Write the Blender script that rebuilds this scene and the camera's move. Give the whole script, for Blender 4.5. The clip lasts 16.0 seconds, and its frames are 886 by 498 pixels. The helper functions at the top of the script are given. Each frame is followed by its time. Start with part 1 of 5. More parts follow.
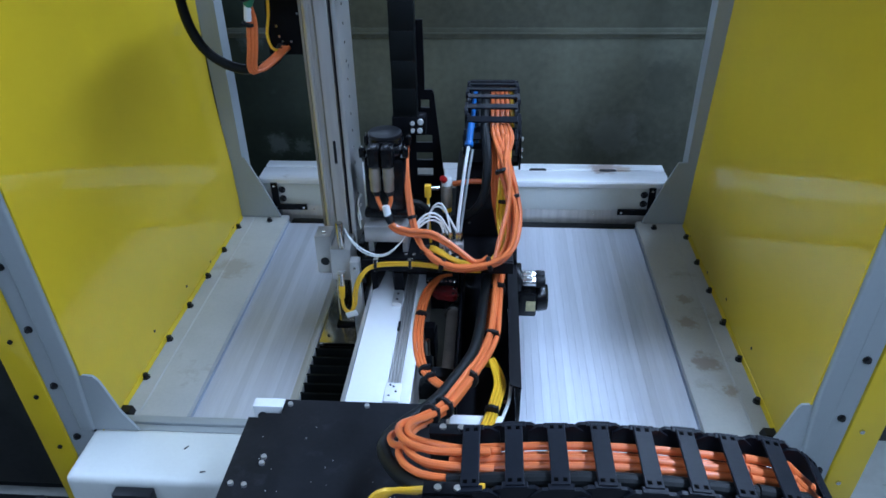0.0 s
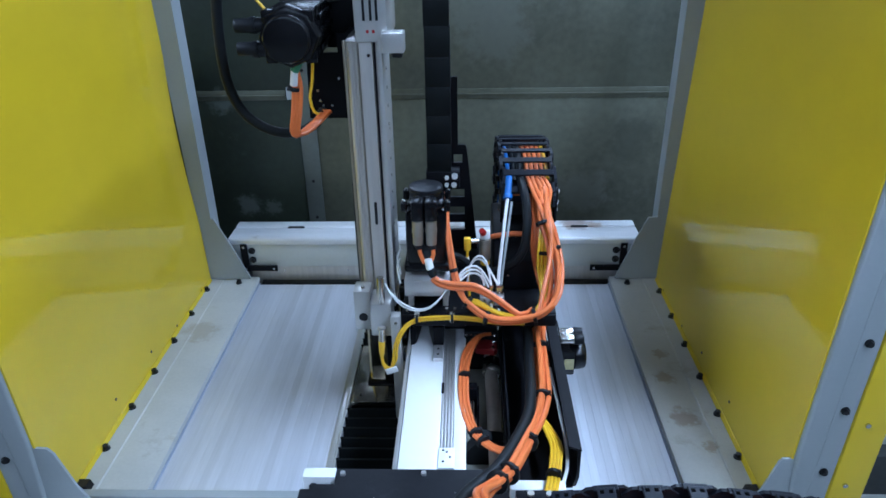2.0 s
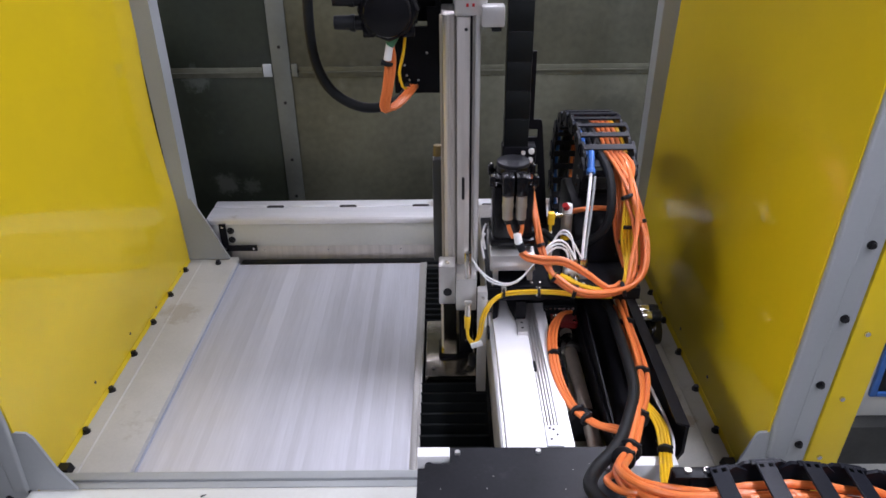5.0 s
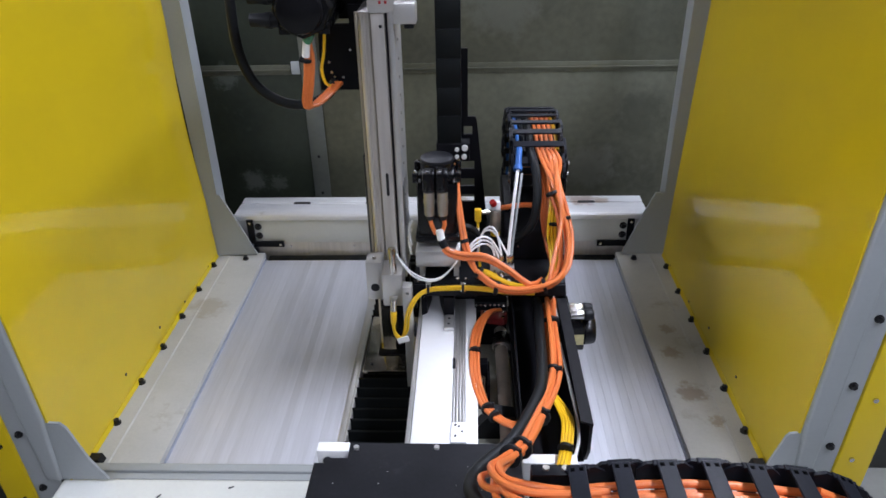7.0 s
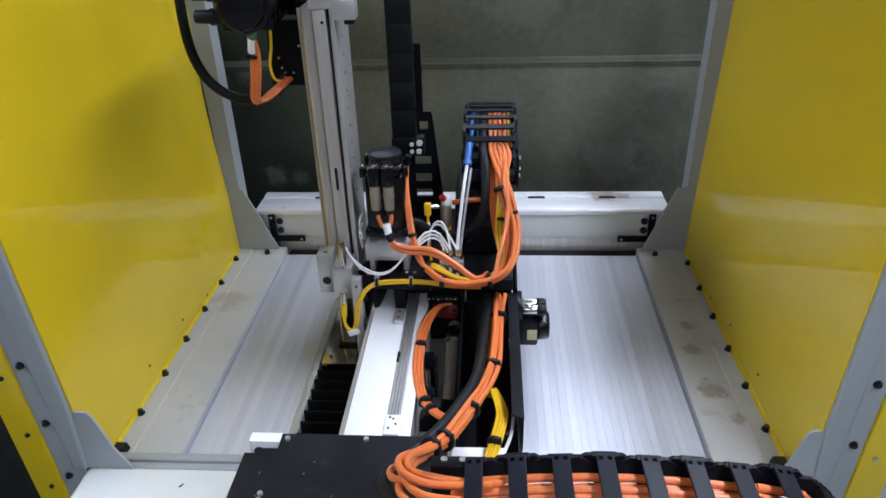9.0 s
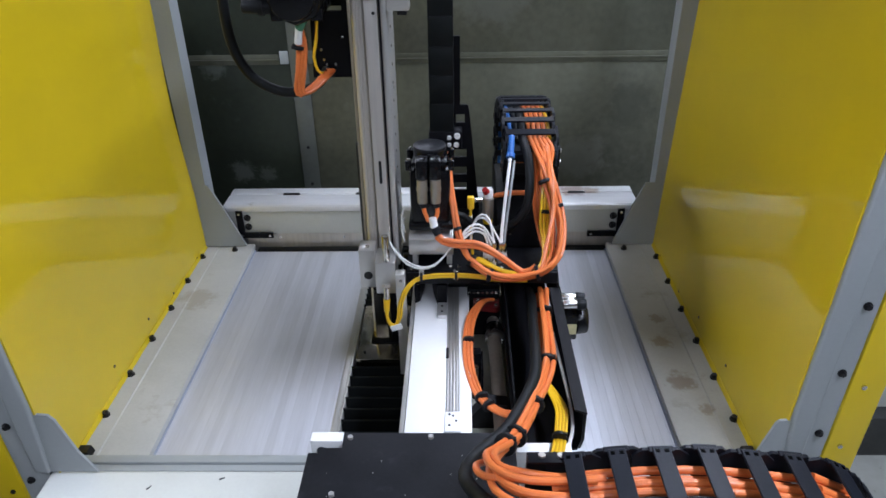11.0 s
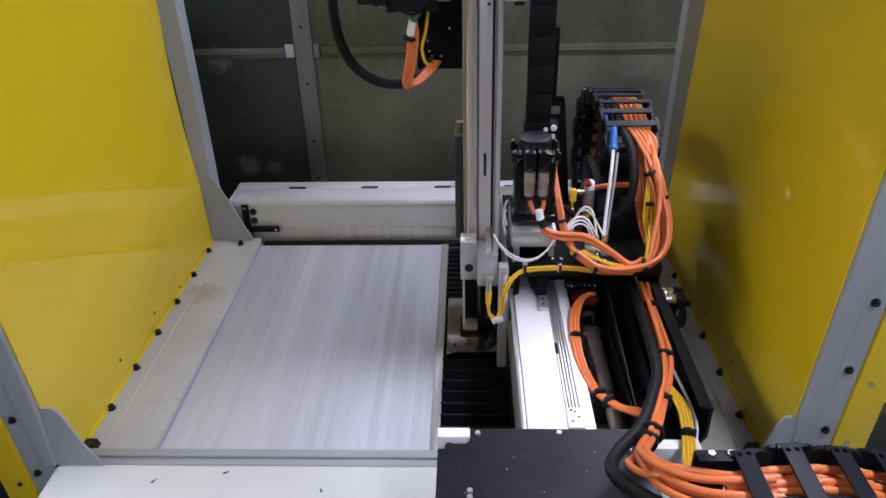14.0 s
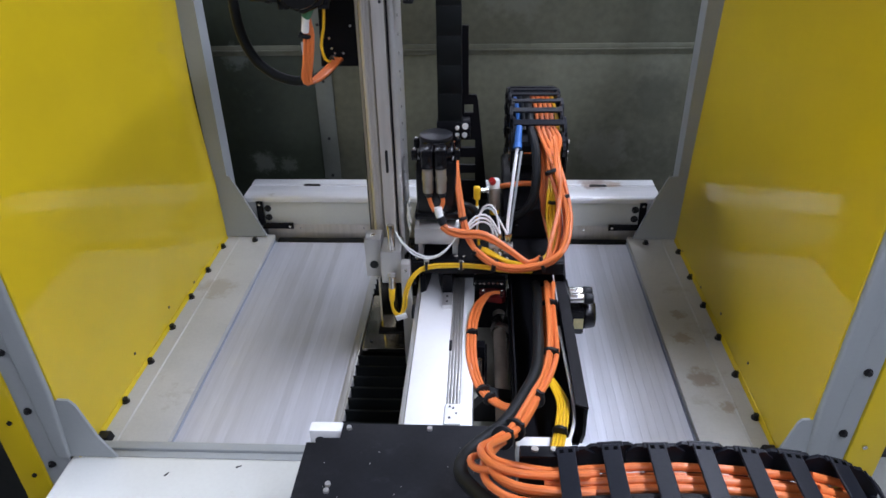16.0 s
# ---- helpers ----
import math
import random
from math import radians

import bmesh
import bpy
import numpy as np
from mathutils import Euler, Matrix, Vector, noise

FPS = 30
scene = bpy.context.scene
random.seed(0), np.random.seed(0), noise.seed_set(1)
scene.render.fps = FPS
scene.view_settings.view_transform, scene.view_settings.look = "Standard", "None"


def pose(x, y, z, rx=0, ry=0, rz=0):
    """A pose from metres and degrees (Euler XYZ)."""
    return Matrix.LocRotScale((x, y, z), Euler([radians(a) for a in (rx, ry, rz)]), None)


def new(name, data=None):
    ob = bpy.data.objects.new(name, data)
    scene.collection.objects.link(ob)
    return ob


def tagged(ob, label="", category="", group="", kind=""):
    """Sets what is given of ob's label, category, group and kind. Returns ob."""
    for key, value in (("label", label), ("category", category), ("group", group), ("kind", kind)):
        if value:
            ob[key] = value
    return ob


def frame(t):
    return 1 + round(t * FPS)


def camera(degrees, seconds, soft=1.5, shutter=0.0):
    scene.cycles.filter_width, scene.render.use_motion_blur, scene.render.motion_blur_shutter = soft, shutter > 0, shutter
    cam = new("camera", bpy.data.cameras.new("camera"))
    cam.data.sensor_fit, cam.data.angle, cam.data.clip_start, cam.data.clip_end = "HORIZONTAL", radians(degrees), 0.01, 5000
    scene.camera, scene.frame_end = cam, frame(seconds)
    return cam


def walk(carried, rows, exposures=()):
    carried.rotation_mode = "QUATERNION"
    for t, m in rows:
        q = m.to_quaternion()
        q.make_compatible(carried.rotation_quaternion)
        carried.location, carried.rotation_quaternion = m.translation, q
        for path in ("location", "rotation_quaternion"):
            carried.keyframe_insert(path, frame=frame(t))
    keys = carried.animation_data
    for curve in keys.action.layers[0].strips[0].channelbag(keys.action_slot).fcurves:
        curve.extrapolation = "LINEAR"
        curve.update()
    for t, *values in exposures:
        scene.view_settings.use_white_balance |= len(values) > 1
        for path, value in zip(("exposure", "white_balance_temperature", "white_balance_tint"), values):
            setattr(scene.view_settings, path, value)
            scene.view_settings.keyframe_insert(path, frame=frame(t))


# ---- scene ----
BED = 0.55  # height of the machine's bed over the floor of the workshop
cam = camera(63.6, 16.0, soft=1.6)
ROWS = [
    (0.0, 0.0001, -0.0192, 1.2144, 3.80, -31.83, 1.00),
    (0.5, -0.0034, -0.0049, 1.2126, 4.58, -28.38, 1.32),
    (1.0, -0.0017, -0.0060, 1.2115, 5.19, -26.41, 1.79),
    (1.5, 0.0151, -0.0142, 1.2090, 3.63, -26.02, 1.66),
    (2.0, 0.0109, -0.0024, 1.1977, 1.61, -27.04, 1.01),
    (2.5, 0.0094, -0.0031, 1.2013, 0.78, -27.83, 0.85),
    (3.0, 0.0066, -0.0018, 1.2006, -0.27, -28.31, 0.53),
    (3.5, 0.0082, 0.0008, 1.2013, -0.38, -28.87, 0.50),
    (6.0, 0.0084, 0.0035, 1.2006, 0.65, -28.92, 0.72),
    (6.5, 0.0036, 0.0020, 1.1986, 1.12, -28.91, 0.78),
    (7.0, 0.0000, 0.0000, 1.1971, 1.81, -29.00, 1.19),
    (7.5, 0.0056, 0.0025, 1.1979, 2.47, -29.23, 1.60),
    (8.0, 0.0040, 0.0019, 1.1973, 2.93, -29.33, 1.57),
    (8.5, 0.0027, -0.0049, 1.1973, 3.64, -29.28, 1.77),
    (11.0, -0.0036, 0.0007, 1.1887, 0.99, -29.59, 0.91),
    (11.5, -0.0022, 0.0029, 1.1886, 1.12, -29.98, 0.74),
    (12.0, 0.0007, 0.0050, 1.1904, 1.09, -30.13, 0.88),
    (12.5, 0.0049, 0.0111, 1.1893, 1.10, -30.21, 0.88),
    (13.0, 0.0035, 0.0071, 1.1905, 1.22, -30.14, 0.88),
    (13.5, 0.0061, 0.0079, 1.1895, 1.50, -30.16, 0.99),
    (14.0, 0.0092, 0.0085, 1.1896, 1.68, -30.17, 1.25),
    (14.5, 0.0129, 0.0089, 1.1904, 1.70, -30.16, 1.26),
    (15.0, 0.0103, 0.0075, 1.1872, 2.25, -30.22, 1.25),
    (15.5, 0.0090, 0.0069, 1.1834, 2.69, -30.15, 1.48),
    (16.0, 0.0012, 0.0071, 1.1792, 2.80, -30.03, 1.13),
]
EXPOSURES = [(0.0, -0.47, 4800, 10), (1.0, -0.39, 4850, 9), (2.6, -0.19, 4850, 9), (3.05, -0.19, 5100, 11), (3.3, -0.21, 6200, 23), (6.0, -0.23, 6350, 26), (7.0, -0.19, 6150, 20), (8.5, -0.21, 5950, 17), (11.0, -0.23, 5950, 17), (12.5, -0.41, 6050, 23), (14.0, -0.45, 6200, 26), (15.0, -0.42, 6200, 26), (16.0, -0.29, 6000, 21)]
walk(cam, [(t, pose(x, y, z + BED, 90 + pitch, roll, yaw)) for t, x, y, z, yaw, pitch, roll in ROWS], EXPOSURES)

# ---- light ----
world = bpy.data.worlds.new("workshop_air")
world.use_nodes = True
world.node_tree.nodes["Background"].inputs[0].default_value = (0.75, 0.85, 1.0, 1)
world.node_tree.nodes["Background"].inputs[1].default_value = 0.012
scene.world = world


def tube_lamp(x, y, z, length, width, watts, turn=0):
    data = bpy.data.lights.new("fluorescent", "AREA")
    data.shape, data.size, data.size_y, data.energy = "RECTANGLE", length, width, watts
    data.color = (0.81, 0.90, 1.0)
    ob = new("fluorescent_light", data)
    ob.matrix_basis = pose(x, y, z, 0, 0, turn)
    return ob


LAMPS = [(1.18, 1.25, 3.0, 4.0, 0.26, 132, 90), (-2.75, 1.2, 3.0, 3.0, 1.10, 58, 90), (0.15, 4.25, 3.0, 2.6, 0.40, 26, 0), (-0.2, -1.9, 3.0, 2.4, 0.30, 27, 0)]
for lamp in LAMPS:
    tube_lamp(*lamp)


# ---- materials ----
def material(name, color, rough=0.5, metal=0.0, vary=0.12, scale=6.0, bump=0.05, fine=90.0, coat=0.0, coat_rough=0.13, stain=None, stain_scale=4.0, stain_at=0.6, stretch=(1, 1, 1), island=0.0, spec=0.5, spots=()):
    """A surface with cloudy variation, fine grain and, where given, stains of a second colour."""
    m = bpy.data.materials.new(name)
    m.use_nodes = True
    nt = m.node_tree
    n, l = nt.nodes, nt.links
    b = n["Principled BSDF"]
    co = n.new("ShaderNodeTexCoord")
    mp = n.new("ShaderNodeMapping")
    mp.inputs["Scale"].default_value = stretch
    l.new(co.outputs["Object"], mp.inputs["Vector"])
    big, small = n.new("ShaderNodeTexNoise"), n.new("ShaderNodeTexNoise")
    for k, sc, det in ((big, scale, 4.0), (small, fine, 3.0)):
        k.inputs["Scale"].default_value, k.inputs["Detail"].default_value = sc, det
        l.new(mp.outputs[0], k.inputs["Vector"])
    mixed = n.new("ShaderNodeMath")
    mixed.operation = "MULTIPLY_ADD"
    l.new(small.outputs["Fac"], mixed.inputs[0])
    mixed.inputs[1].default_value = 0.4
    l.new(big.outputs["Fac"], mixed.inputs[2])
    rng = n.new("ShaderNodeMapRange")
    rng.inputs["From Min"].default_value, rng.inputs["From Max"].default_value = 0.4, 1.0
    rng.inputs["To Min"].default_value, rng.inputs["To Max"].default_value = 1 - vary, 1 + vary
    l.new(mixed.outputs[0], rng.inputs["Value"])
    factor = rng.outputs[0]
    if island:
        shift = n.new("ShaderNodeCombineXYZ")
        which, far = n.new("ShaderNodeObjectInfo"), n.new("ShaderNodeMath")
        far.operation = "MULTIPLY"
        far.inputs[1].default_value = 37.0
        l.new(which.outputs["Random"], far.inputs[0])
        l.new(far.outputs[0], shift.inputs["Z"])
        l.new(shift.outputs[0], mp.inputs["Location"])
        info, geo = n.new("ShaderNodeObjectInfo"), n.new("ShaderNodeMapRange")
        geo.inputs["To Min"].default_value, geo.inputs["To Max"].default_value = 1 - island, 1 + island
        l.new(info.outputs["Random"], geo.inputs["Value"])
        mul = n.new("ShaderNodeMath")
        mul.operation = "MULTIPLY"
        l.new(factor, mul.inputs[0]), l.new(geo.outputs[0], mul.inputs[1])
        factor = mul.outputs[0]
    tone = n.new("ShaderNodeVectorMath")
    tone.operation = "SCALE"
    tone.inputs[0].default_value = color
    l.new(factor, tone.inputs["Scale"])
    out = tone.outputs[0]
    if stain:
        st, ramp = n.new("ShaderNodeTexNoise"), n.new("ShaderNodeMapRange")
        st.inputs["Scale"].default_value, st.inputs["Detail"].default_value, st.inputs["Roughness"].default_value = stain_scale, 8.0, 0.68
        l.new(co.outputs["Object"], st.inputs["Vector"])
        ramp.inputs["From Min"].default_value, ramp.inputs["From Max"].default_value = stain_at, stain_at + 0.16
        ramp.inputs["To Max"].default_value = 0.8
        l.new(st.outputs["Fac"], ramp.inputs["Value"])
        mix = n.new("ShaderNodeMix")
        mix.data_type = "RGBA"
        l.new(ramp.outputs[0], mix.inputs["Factor"])
        l.new(out, mix.inputs["A"])
        mix.inputs["B"].default_value = (*stain, 1)
        out = mix.outputs["Result"]
    for sx, sy, sz, radius, tint in spots:
        far, edge, ragged = n.new("ShaderNodeVectorMath"), n.new("ShaderNodeMapRange"), n.new("ShaderNodeTexNoise")
        far.operation = "DISTANCE"
        l.new(co.outputs["Object"], far.inputs[0])
        far.inputs[1].default_value = (sx, sy, sz)
        ragged.inputs["Scale"].default_value, ragged.inputs["Detail"].default_value, ragged.inputs["Roughness"].default_value = 1.6 / radius, 8.0, 0.7
        l.new(co.outputs["Object"], ragged.inputs["Vector"])
        both = n.new("ShaderNodeMath")
        both.operation = "MULTIPLY_ADD"
        l.new(ragged.outputs["Fac"], both.inputs[0])
        both.inputs[1].default_value = -2.6 * radius
        l.new(far.outputs["Value"], both.inputs[2])
        edge.inputs["From Min"].default_value, edge.inputs["From Max"].default_value = -0.25 * radius, -0.75 * radius
        edge.inputs["To Max"].default_value = 0.55
        l.new(both.outputs[0], edge.inputs["Value"])
        mix = n.new("ShaderNodeMix")
        mix.data_type = "RGBA"
        l.new(edge.outputs[0], mix.inputs["Factor"])
        l.new(out, mix.inputs["A"])
        mix.inputs["B"].default_value = (*tint, 1)
        out = mix.outputs["Result"]
    l.new(out, b.inputs["Base Color"])
    rr = n.new("ShaderNodeMapRange")
    rr.inputs["To Min"].default_value, rr.inputs["To Max"].default_value = max(rough - 0.1, 0.02), min(rough + 0.1, 1)
    l.new(big.outputs["Fac"], rr.inputs["Value"])
    l.new(rr.outputs[0], b.inputs["Roughness"])
    b.inputs["Metallic"].default_value = metal
    b.inputs["Specular IOR Level"].default_value = spec
    b.inputs["Coat Weight"].default_value = coat
    b.inputs["Coat Roughness"].default_value = coat_rough
    if bump:
        bp = n.new("ShaderNodeBump")
        bp.inputs["Strength"].default_value, bp.inputs["Distance"].default_value = bump, 0.002
        l.new(small.outputs["Fac"], bp.inputs["Height"])
        l.new(bp.outputs[0], b.inputs["Normal"])
    return m


YELLOW_PAINT = material("yellow_gloss_paint", (0.68, 0.49, 0.004), 0.42, vary=0.05, scale=1.6, bump=0.012, fine=14, coat=0.65, coat_rough=0.045, spec=0.22)
GREY_PAINT = material("grey_paint", (0.31, 0.33, 0.33), 0.45, vary=0.06, scale=5, bump=0.06, fine=120)
CREAM_PAINT = material("cream_paint", (0.57, 0.58, 0.545), 0.42, vary=0.07, scale=4, bump=0.06, fine=120, stain=(0.42, 0.40, 0.34), stain_scale=14, stain_at=0.66)
FLANGE_PAINT = material("worn_grey_paint", (0.44, 0.435, 0.40), 0.5, vary=0.10, scale=7, bump=0.08, fine=140, stain=(0.25, 0.20, 0.13), stain_scale=6, stain_at=0.62, spots=[(0.556, -0.088, 0.55, 0.042, (0.17, 0.10, 0.04)), (0.590, -0.19, 0.55, 0.022, (0.22, 0.15, 0.07)), (0.545, 0.08, 0.55, 0.03, (0.23, 0.16, 0.08)), (0.56, 0.19, 0.55, 0.025, (0.24, 0.17, 0.09)), (-0.80, 0.30, 0.55, 0.06, (0.30, 0.25, 0.18))])
COVER_METAL = material("brushed_cover", (0.57, 0.58, 0.63), 0.44, metal=0.4, vary=0.16, scale=2.5, bump=0.08, fine=45, stretch=(7, 0.3, 1), stain=(0.20, 0.19, 0.18), stain_scale=26, stain_at=0.74, island=0.05)
ALUMINIUM = material("milled_aluminium", (0.60, 0.59, 0.57), 0.32, metal=0.7, vary=0.08, scale=9, bump=0.06, fine=160)
ALU_LONG = material("extruded_aluminium", (0.56, 0.53, 0.49), 0.36, metal=0.6, vary=0.16, scale=4, bump=0.08, fine=60, stretch=(14, 14, 0.4))
ALU_BEAM = material("worn_aluminium_beam", (0.78, 0.78, 0.79), 0.4, metal=0.3, vary=0.12, scale=4, bump=0.08, fine=80, stretch=(0.5, 6, 6), stain=(0.42, 0.38, 0.33), stain_scale=9, stain_at=0.64, spots=[(0.485, 0.06, 0.138, 0.05, (0.24, 0.09, 0.015)), (0.55, 0.055, 0.138, 0.03, (0.34, 0.19, 0.07)), (0.07, 0.06, 0.138, 0.03, (0.40, 0.33, 0.25))])
WHITE_STRIP = material("white_cover_strip", (0.84, 0.84, 0.85), 0.35, metal=0.1, vary=0.03, scale=5, bump=0.03)
STEEL = material("bright_steel", (0.60, 0.58, 0.54), 0.25, metal=1.0, vary=0.15, scale=12, bump=0.05, fine=150, stain=(0.2, 0.15, 0.08), stain_scale=16, stain_at=0.66)
BLACK_METAL = material("black_anodised", (0.005, 0.005, 0.0065), 0.42, vary=0.3, scale=6, bump=0.05, fine=180, stain=(0.018, 0.019, 0.024), stain_scale=12, stain_at=0.62, spec=0.12)
PLATE_BLACK = material("scuffed_black_plate", (0.010, 0.0105, 0.013), 0.36, vary=0.4, scale=9, bump=0.06, fine=120, stain=(0.034, 0.036, 0.044), stain_scale=11, stain_at=0.56, spec=0.25)
BLACK_PAINT = material("black_motor_paint", (0.005, 0.005, 0.006), 0.24, vary=0.3, scale=10, bump=0.05, fine=150, spec=0.3)
BLACK_PLASTIC = material("black_plastic", (0.009, 0.010, 0.012), 0.45, vary=0.25, scale=12, bump=0.1, fine=220, spec=0.2)
CHAIN_PLASTIC = material("dark_chain_plastic", (0.008, 0.009, 0.013), 0.40, vary=0.25, scale=14, bump=0.08, fine=220, spec=0.14)
# colour of the step's shadow and reflection beside the flanges
STEP_SHADE = material("blue_grey_step_shade", (0.29, 0.315, 0.36), 0.5, vary=0.12, scale=20, bump=0.1, fine=200)
POLISHED = material("polished_steel", (0.56, 0.52, 0.45), 0.17, metal=1.0, vary=0.2, scale=14, bump=0.04, fine=120, stain=(0.2, 0.16, 0.10), stain_scale=22, stain_at=0.66)
BRIGHT = material("bright_zinc", (0.82, 0.82, 0.80), 0.3, metal=0.35, vary=0.08, scale=40)
HOLE_BLACK = material("dull_black_recess", (0.002, 0.002, 0.002), 0.9, vary=0.1, bump=0.0, spec=0.0)
RUBBER = material("black_rubber", (0.007, 0.008, 0.009), 0.5, vary=0.2, scale=20, bump=0.15, fine=200, spec=0.2)
BELLOWS = material("black_bellows_cloth", (0.004, 0.0052, 0.0055), 0.45, vary=0.4, scale=12, bump=0.2, fine=200, spec=0.2)
ORANGE = material("orange_cable_sheath", (0.66, 0.165, 0.040), 0.36, vary=0.10, scale=20, bump=0.05, fine=200)
YELLOW_CABLE = material("yellow_cable_sheath", (0.75, 0.45, 0.01), 0.36, vary=0.10, scale=20, bump=0.04, fine=200)
WHITE_PLASTIC = material("white_plastic", (0.78, 0.78, 0.77), 0.4, vary=0.05, scale=15, bump=0.03)
BLUE_PLASTIC = material("blue_plastic", (0.03, 0.13, 0.42), 0.35, vary=0.1, scale=20)
DULL_METAL = material("dull_nickel", (0.42, 0.39, 0.34), 0.42, metal=0.9, vary=0.15, scale=30, bump=0.05)
SPINDLE_STEEL = material("brown_oiled_steel", (0.46, 0.40, 0.33), 0.38, metal=0.35, vary=0.2, scale=20, bump=0.05)
RED_PLASTIC = material("red_plastic", (0.30, 0.010, 0.010), 0.35, vary=0.1, scale=20)
DARK_RED = material("dark_red_plastic", (0.11, 0.006, 0.006), 0.4, vary=0.2, scale=30)
RATING = material("rating_plate", (0.55, 0.50, 0.26), 0.4, vary=0.15, scale=60)
GREEN_WIRE = material("green_sleeve", (0.05, 0.22, 0.12), 0.5, vary=0.1, scale=20)
DARK_BOLT = material("blackened_bolt", (0.03, 0.03, 0.032), 0.35, metal=0.8, vary=0.3, scale=60)
WALL_SHEET = material("smudged_dark_sheet", (0.084, 0.086, 0.062), 0.42, metal=0.2, vary=0.5, scale=2.4, bump=0.08, fine=40, stain=(0.135, 0.14, 0.12), stain_scale=4, stain_at=0.60, spots=[(0.10, 0.0, 1.34, 0.16, (0.125, 0.13, 0.11)), (0.45, 0.0, 0.70, 0.10, (0.13, 0.13, 0.11)), (0.62, 0.0, 0.9, 0.10, (0.04, 0.042, 0.03))])
# left wall sheets: shade is put into the darker green base, with pale smudges
WALL_SHADED = material("shaded_green_sheet", (0.024, 0.030, 0.020), 0.40, metal=0.2, vary=0.45, scale=3.0, bump=0.08, fine=40, stain=(0.07, 0.08, 0.065), stain_scale=5, stain_at=0.63, spots=[(-0.83, 0.0, 0.65, 0.05, (0.14, 0.15, 0.13)), (-0.74, 0.0, 0.64, 0.035, (0.11, 0.12, 0.10)), (-0.88, 0.0, 1.06, 0.05, (0.13, 0.15, 0.13))])
WALL_STRIP = material("galvanised_strip", (0.13, 0.14, 0.125), 0.4, metal=0.4, vary=0.15, scale=8, bump=0.06)
FLOOR_MAT = material("speckled_floor", (0.24, 0.24, 0.22), 0.6, vary=0.2, scale=3, bump=0.1, fine=30, stain=(0.03, 0.03, 0.03), stain_scale=22, stain_at=0.60)
PLASTER = material("workshop_plaster", (0.16, 0.16, 0.16), 0.8, vary=0.08, scale=1.5, bump=0.1)
GAP_STEEL = material("oily_steel_plate", (0.32, 0.32, 0.27), 0.4, metal=0.3, vary=0.2, scale=8, bump=0.06)
DARK_PIT = material("oily_dark_steel", (0.05, 0.052, 0.05), 0.4, metal=0.4, vary=0.3, scale=8, bump=0.06, stain=(0.10, 0.09, 0.06), stain_scale=6)
LAMP_WHITE = bpy.data.materials.new("lit_diffuser")
LAMP_WHITE.use_nodes = True
LAMP_WHITE.node_tree.nodes["Principled BSDF"].inputs["Emission Color"].default_value = (0.93, 0.97, 1, 1)
LAMP_WHITE.node_tree.nodes["Principled BSDF"].inputs["Emission Strength"].default_value = 9.0


# ---- mesh helpers (all in the bed's space: z = 0 is the top of the side flanges) ----
def box(bm, x0, x1, y0, y1, z0, z1, bevel=0.0, turn=None):
    m = Matrix.Translation(((x0 + x1) / 2, (y0 + y1) / 2, (z0 + z1) / 2))
    if turn is not None:
        m = m @ turn
    made = bmesh.ops.create_cube(bm, size=1.0, matrix=m @ Matrix.Diagonal((abs(x1 - x0), abs(y1 - y0), abs(z1 - z0), 1)))
    if bevel:
        edges = list({e for v in made["verts"] for e in v.link_edges})
        bmesh.ops.bevel(bm, geom=edges, offset=bevel, segments=2, affect="EDGES", profile=0.5)
    return bm


def rod(bm, a, b, r, r2=None, seg=16, bevel=0.0):
    a, b = Vector(a), Vector(b)
    m = Matrix.Translation((a + b) / 2) @ (b - a).to_track_quat("Z", "Y").to_matrix().to_4x4()
    made = bmesh.ops.create_cone(bm, cap_ends=True, segments=seg, radius1=r, radius2=r if r2 is None else r2, depth=(b - a).length, matrix=m)
    if bevel:
        edges = [e for e in {e for v in made["verts"] for e in v.link_edges} if any(len(f.verts) > 4 for f in e.link_faces)]
        bmesh.ops.bevel(bm, geom=edges, offset=bevel, segments=2, affect="EDGES", profile=0.5)
    return bm


def spline(points, step=0.012):
    """Points along a smooth curve through the given ones."""
    pts = [Vector(p) for p in points]
    pts = [2 * pts[0] - pts[1], *pts, 2 * pts[-1] - pts[-2]]
    out = []
    for i in range(1, len(pts) - 2):
        a, b, c, d = pts[i - 1:i + 3]
        n = max(2, int((c - b).length / step))
        for k in range(n):
            t = k / n
            out.append(0.5 * (2 * b + (c - a) * t + (2 * a - 5 * b + 4 * c - d) * t * t + (3 * b - a - 3 * c + d) * t ** 3))
    out.append(pts[-2])
    return out


def tube(bm, points, r, seg=10, smooth=True, step=0.012, offset=None):
    """A round cable along a smooth curve; offset(u) gives its place in a bundle."""
    line = spline(points, step) if smooth else [Vector(p) for p in points]
    side = None
    rings = []
    for i, p in enumerate(line):
        d = (line[min(i + 1, len(line) - 1)] - line[max(i - 1, 0)]).normalized()
        if side is None:
            side = d.orthogonal().normalized()
        side = (side - d * side.dot(d)).normalized()
        up = d.cross(side)
        q = p
        if offset:
            a, b = offset(i / (len(line) - 1))
            q = p + side * a + up * b
        rings.append([bm.verts.new(q + (side * math.cos(k * math.tau / seg) + up * math.sin(k * math.tau / seg)) * r) for k in range(seg)])
    for a, b in zip(rings, rings[1:]):
        for k in range(seg):
            bm.faces.new((a[k], a[(k + 1) % seg], b[(k + 1) % seg], b[k]))
    bm.faces.new(rings[0][::-1])
    bm.faces.new(rings[-1])
    return bm


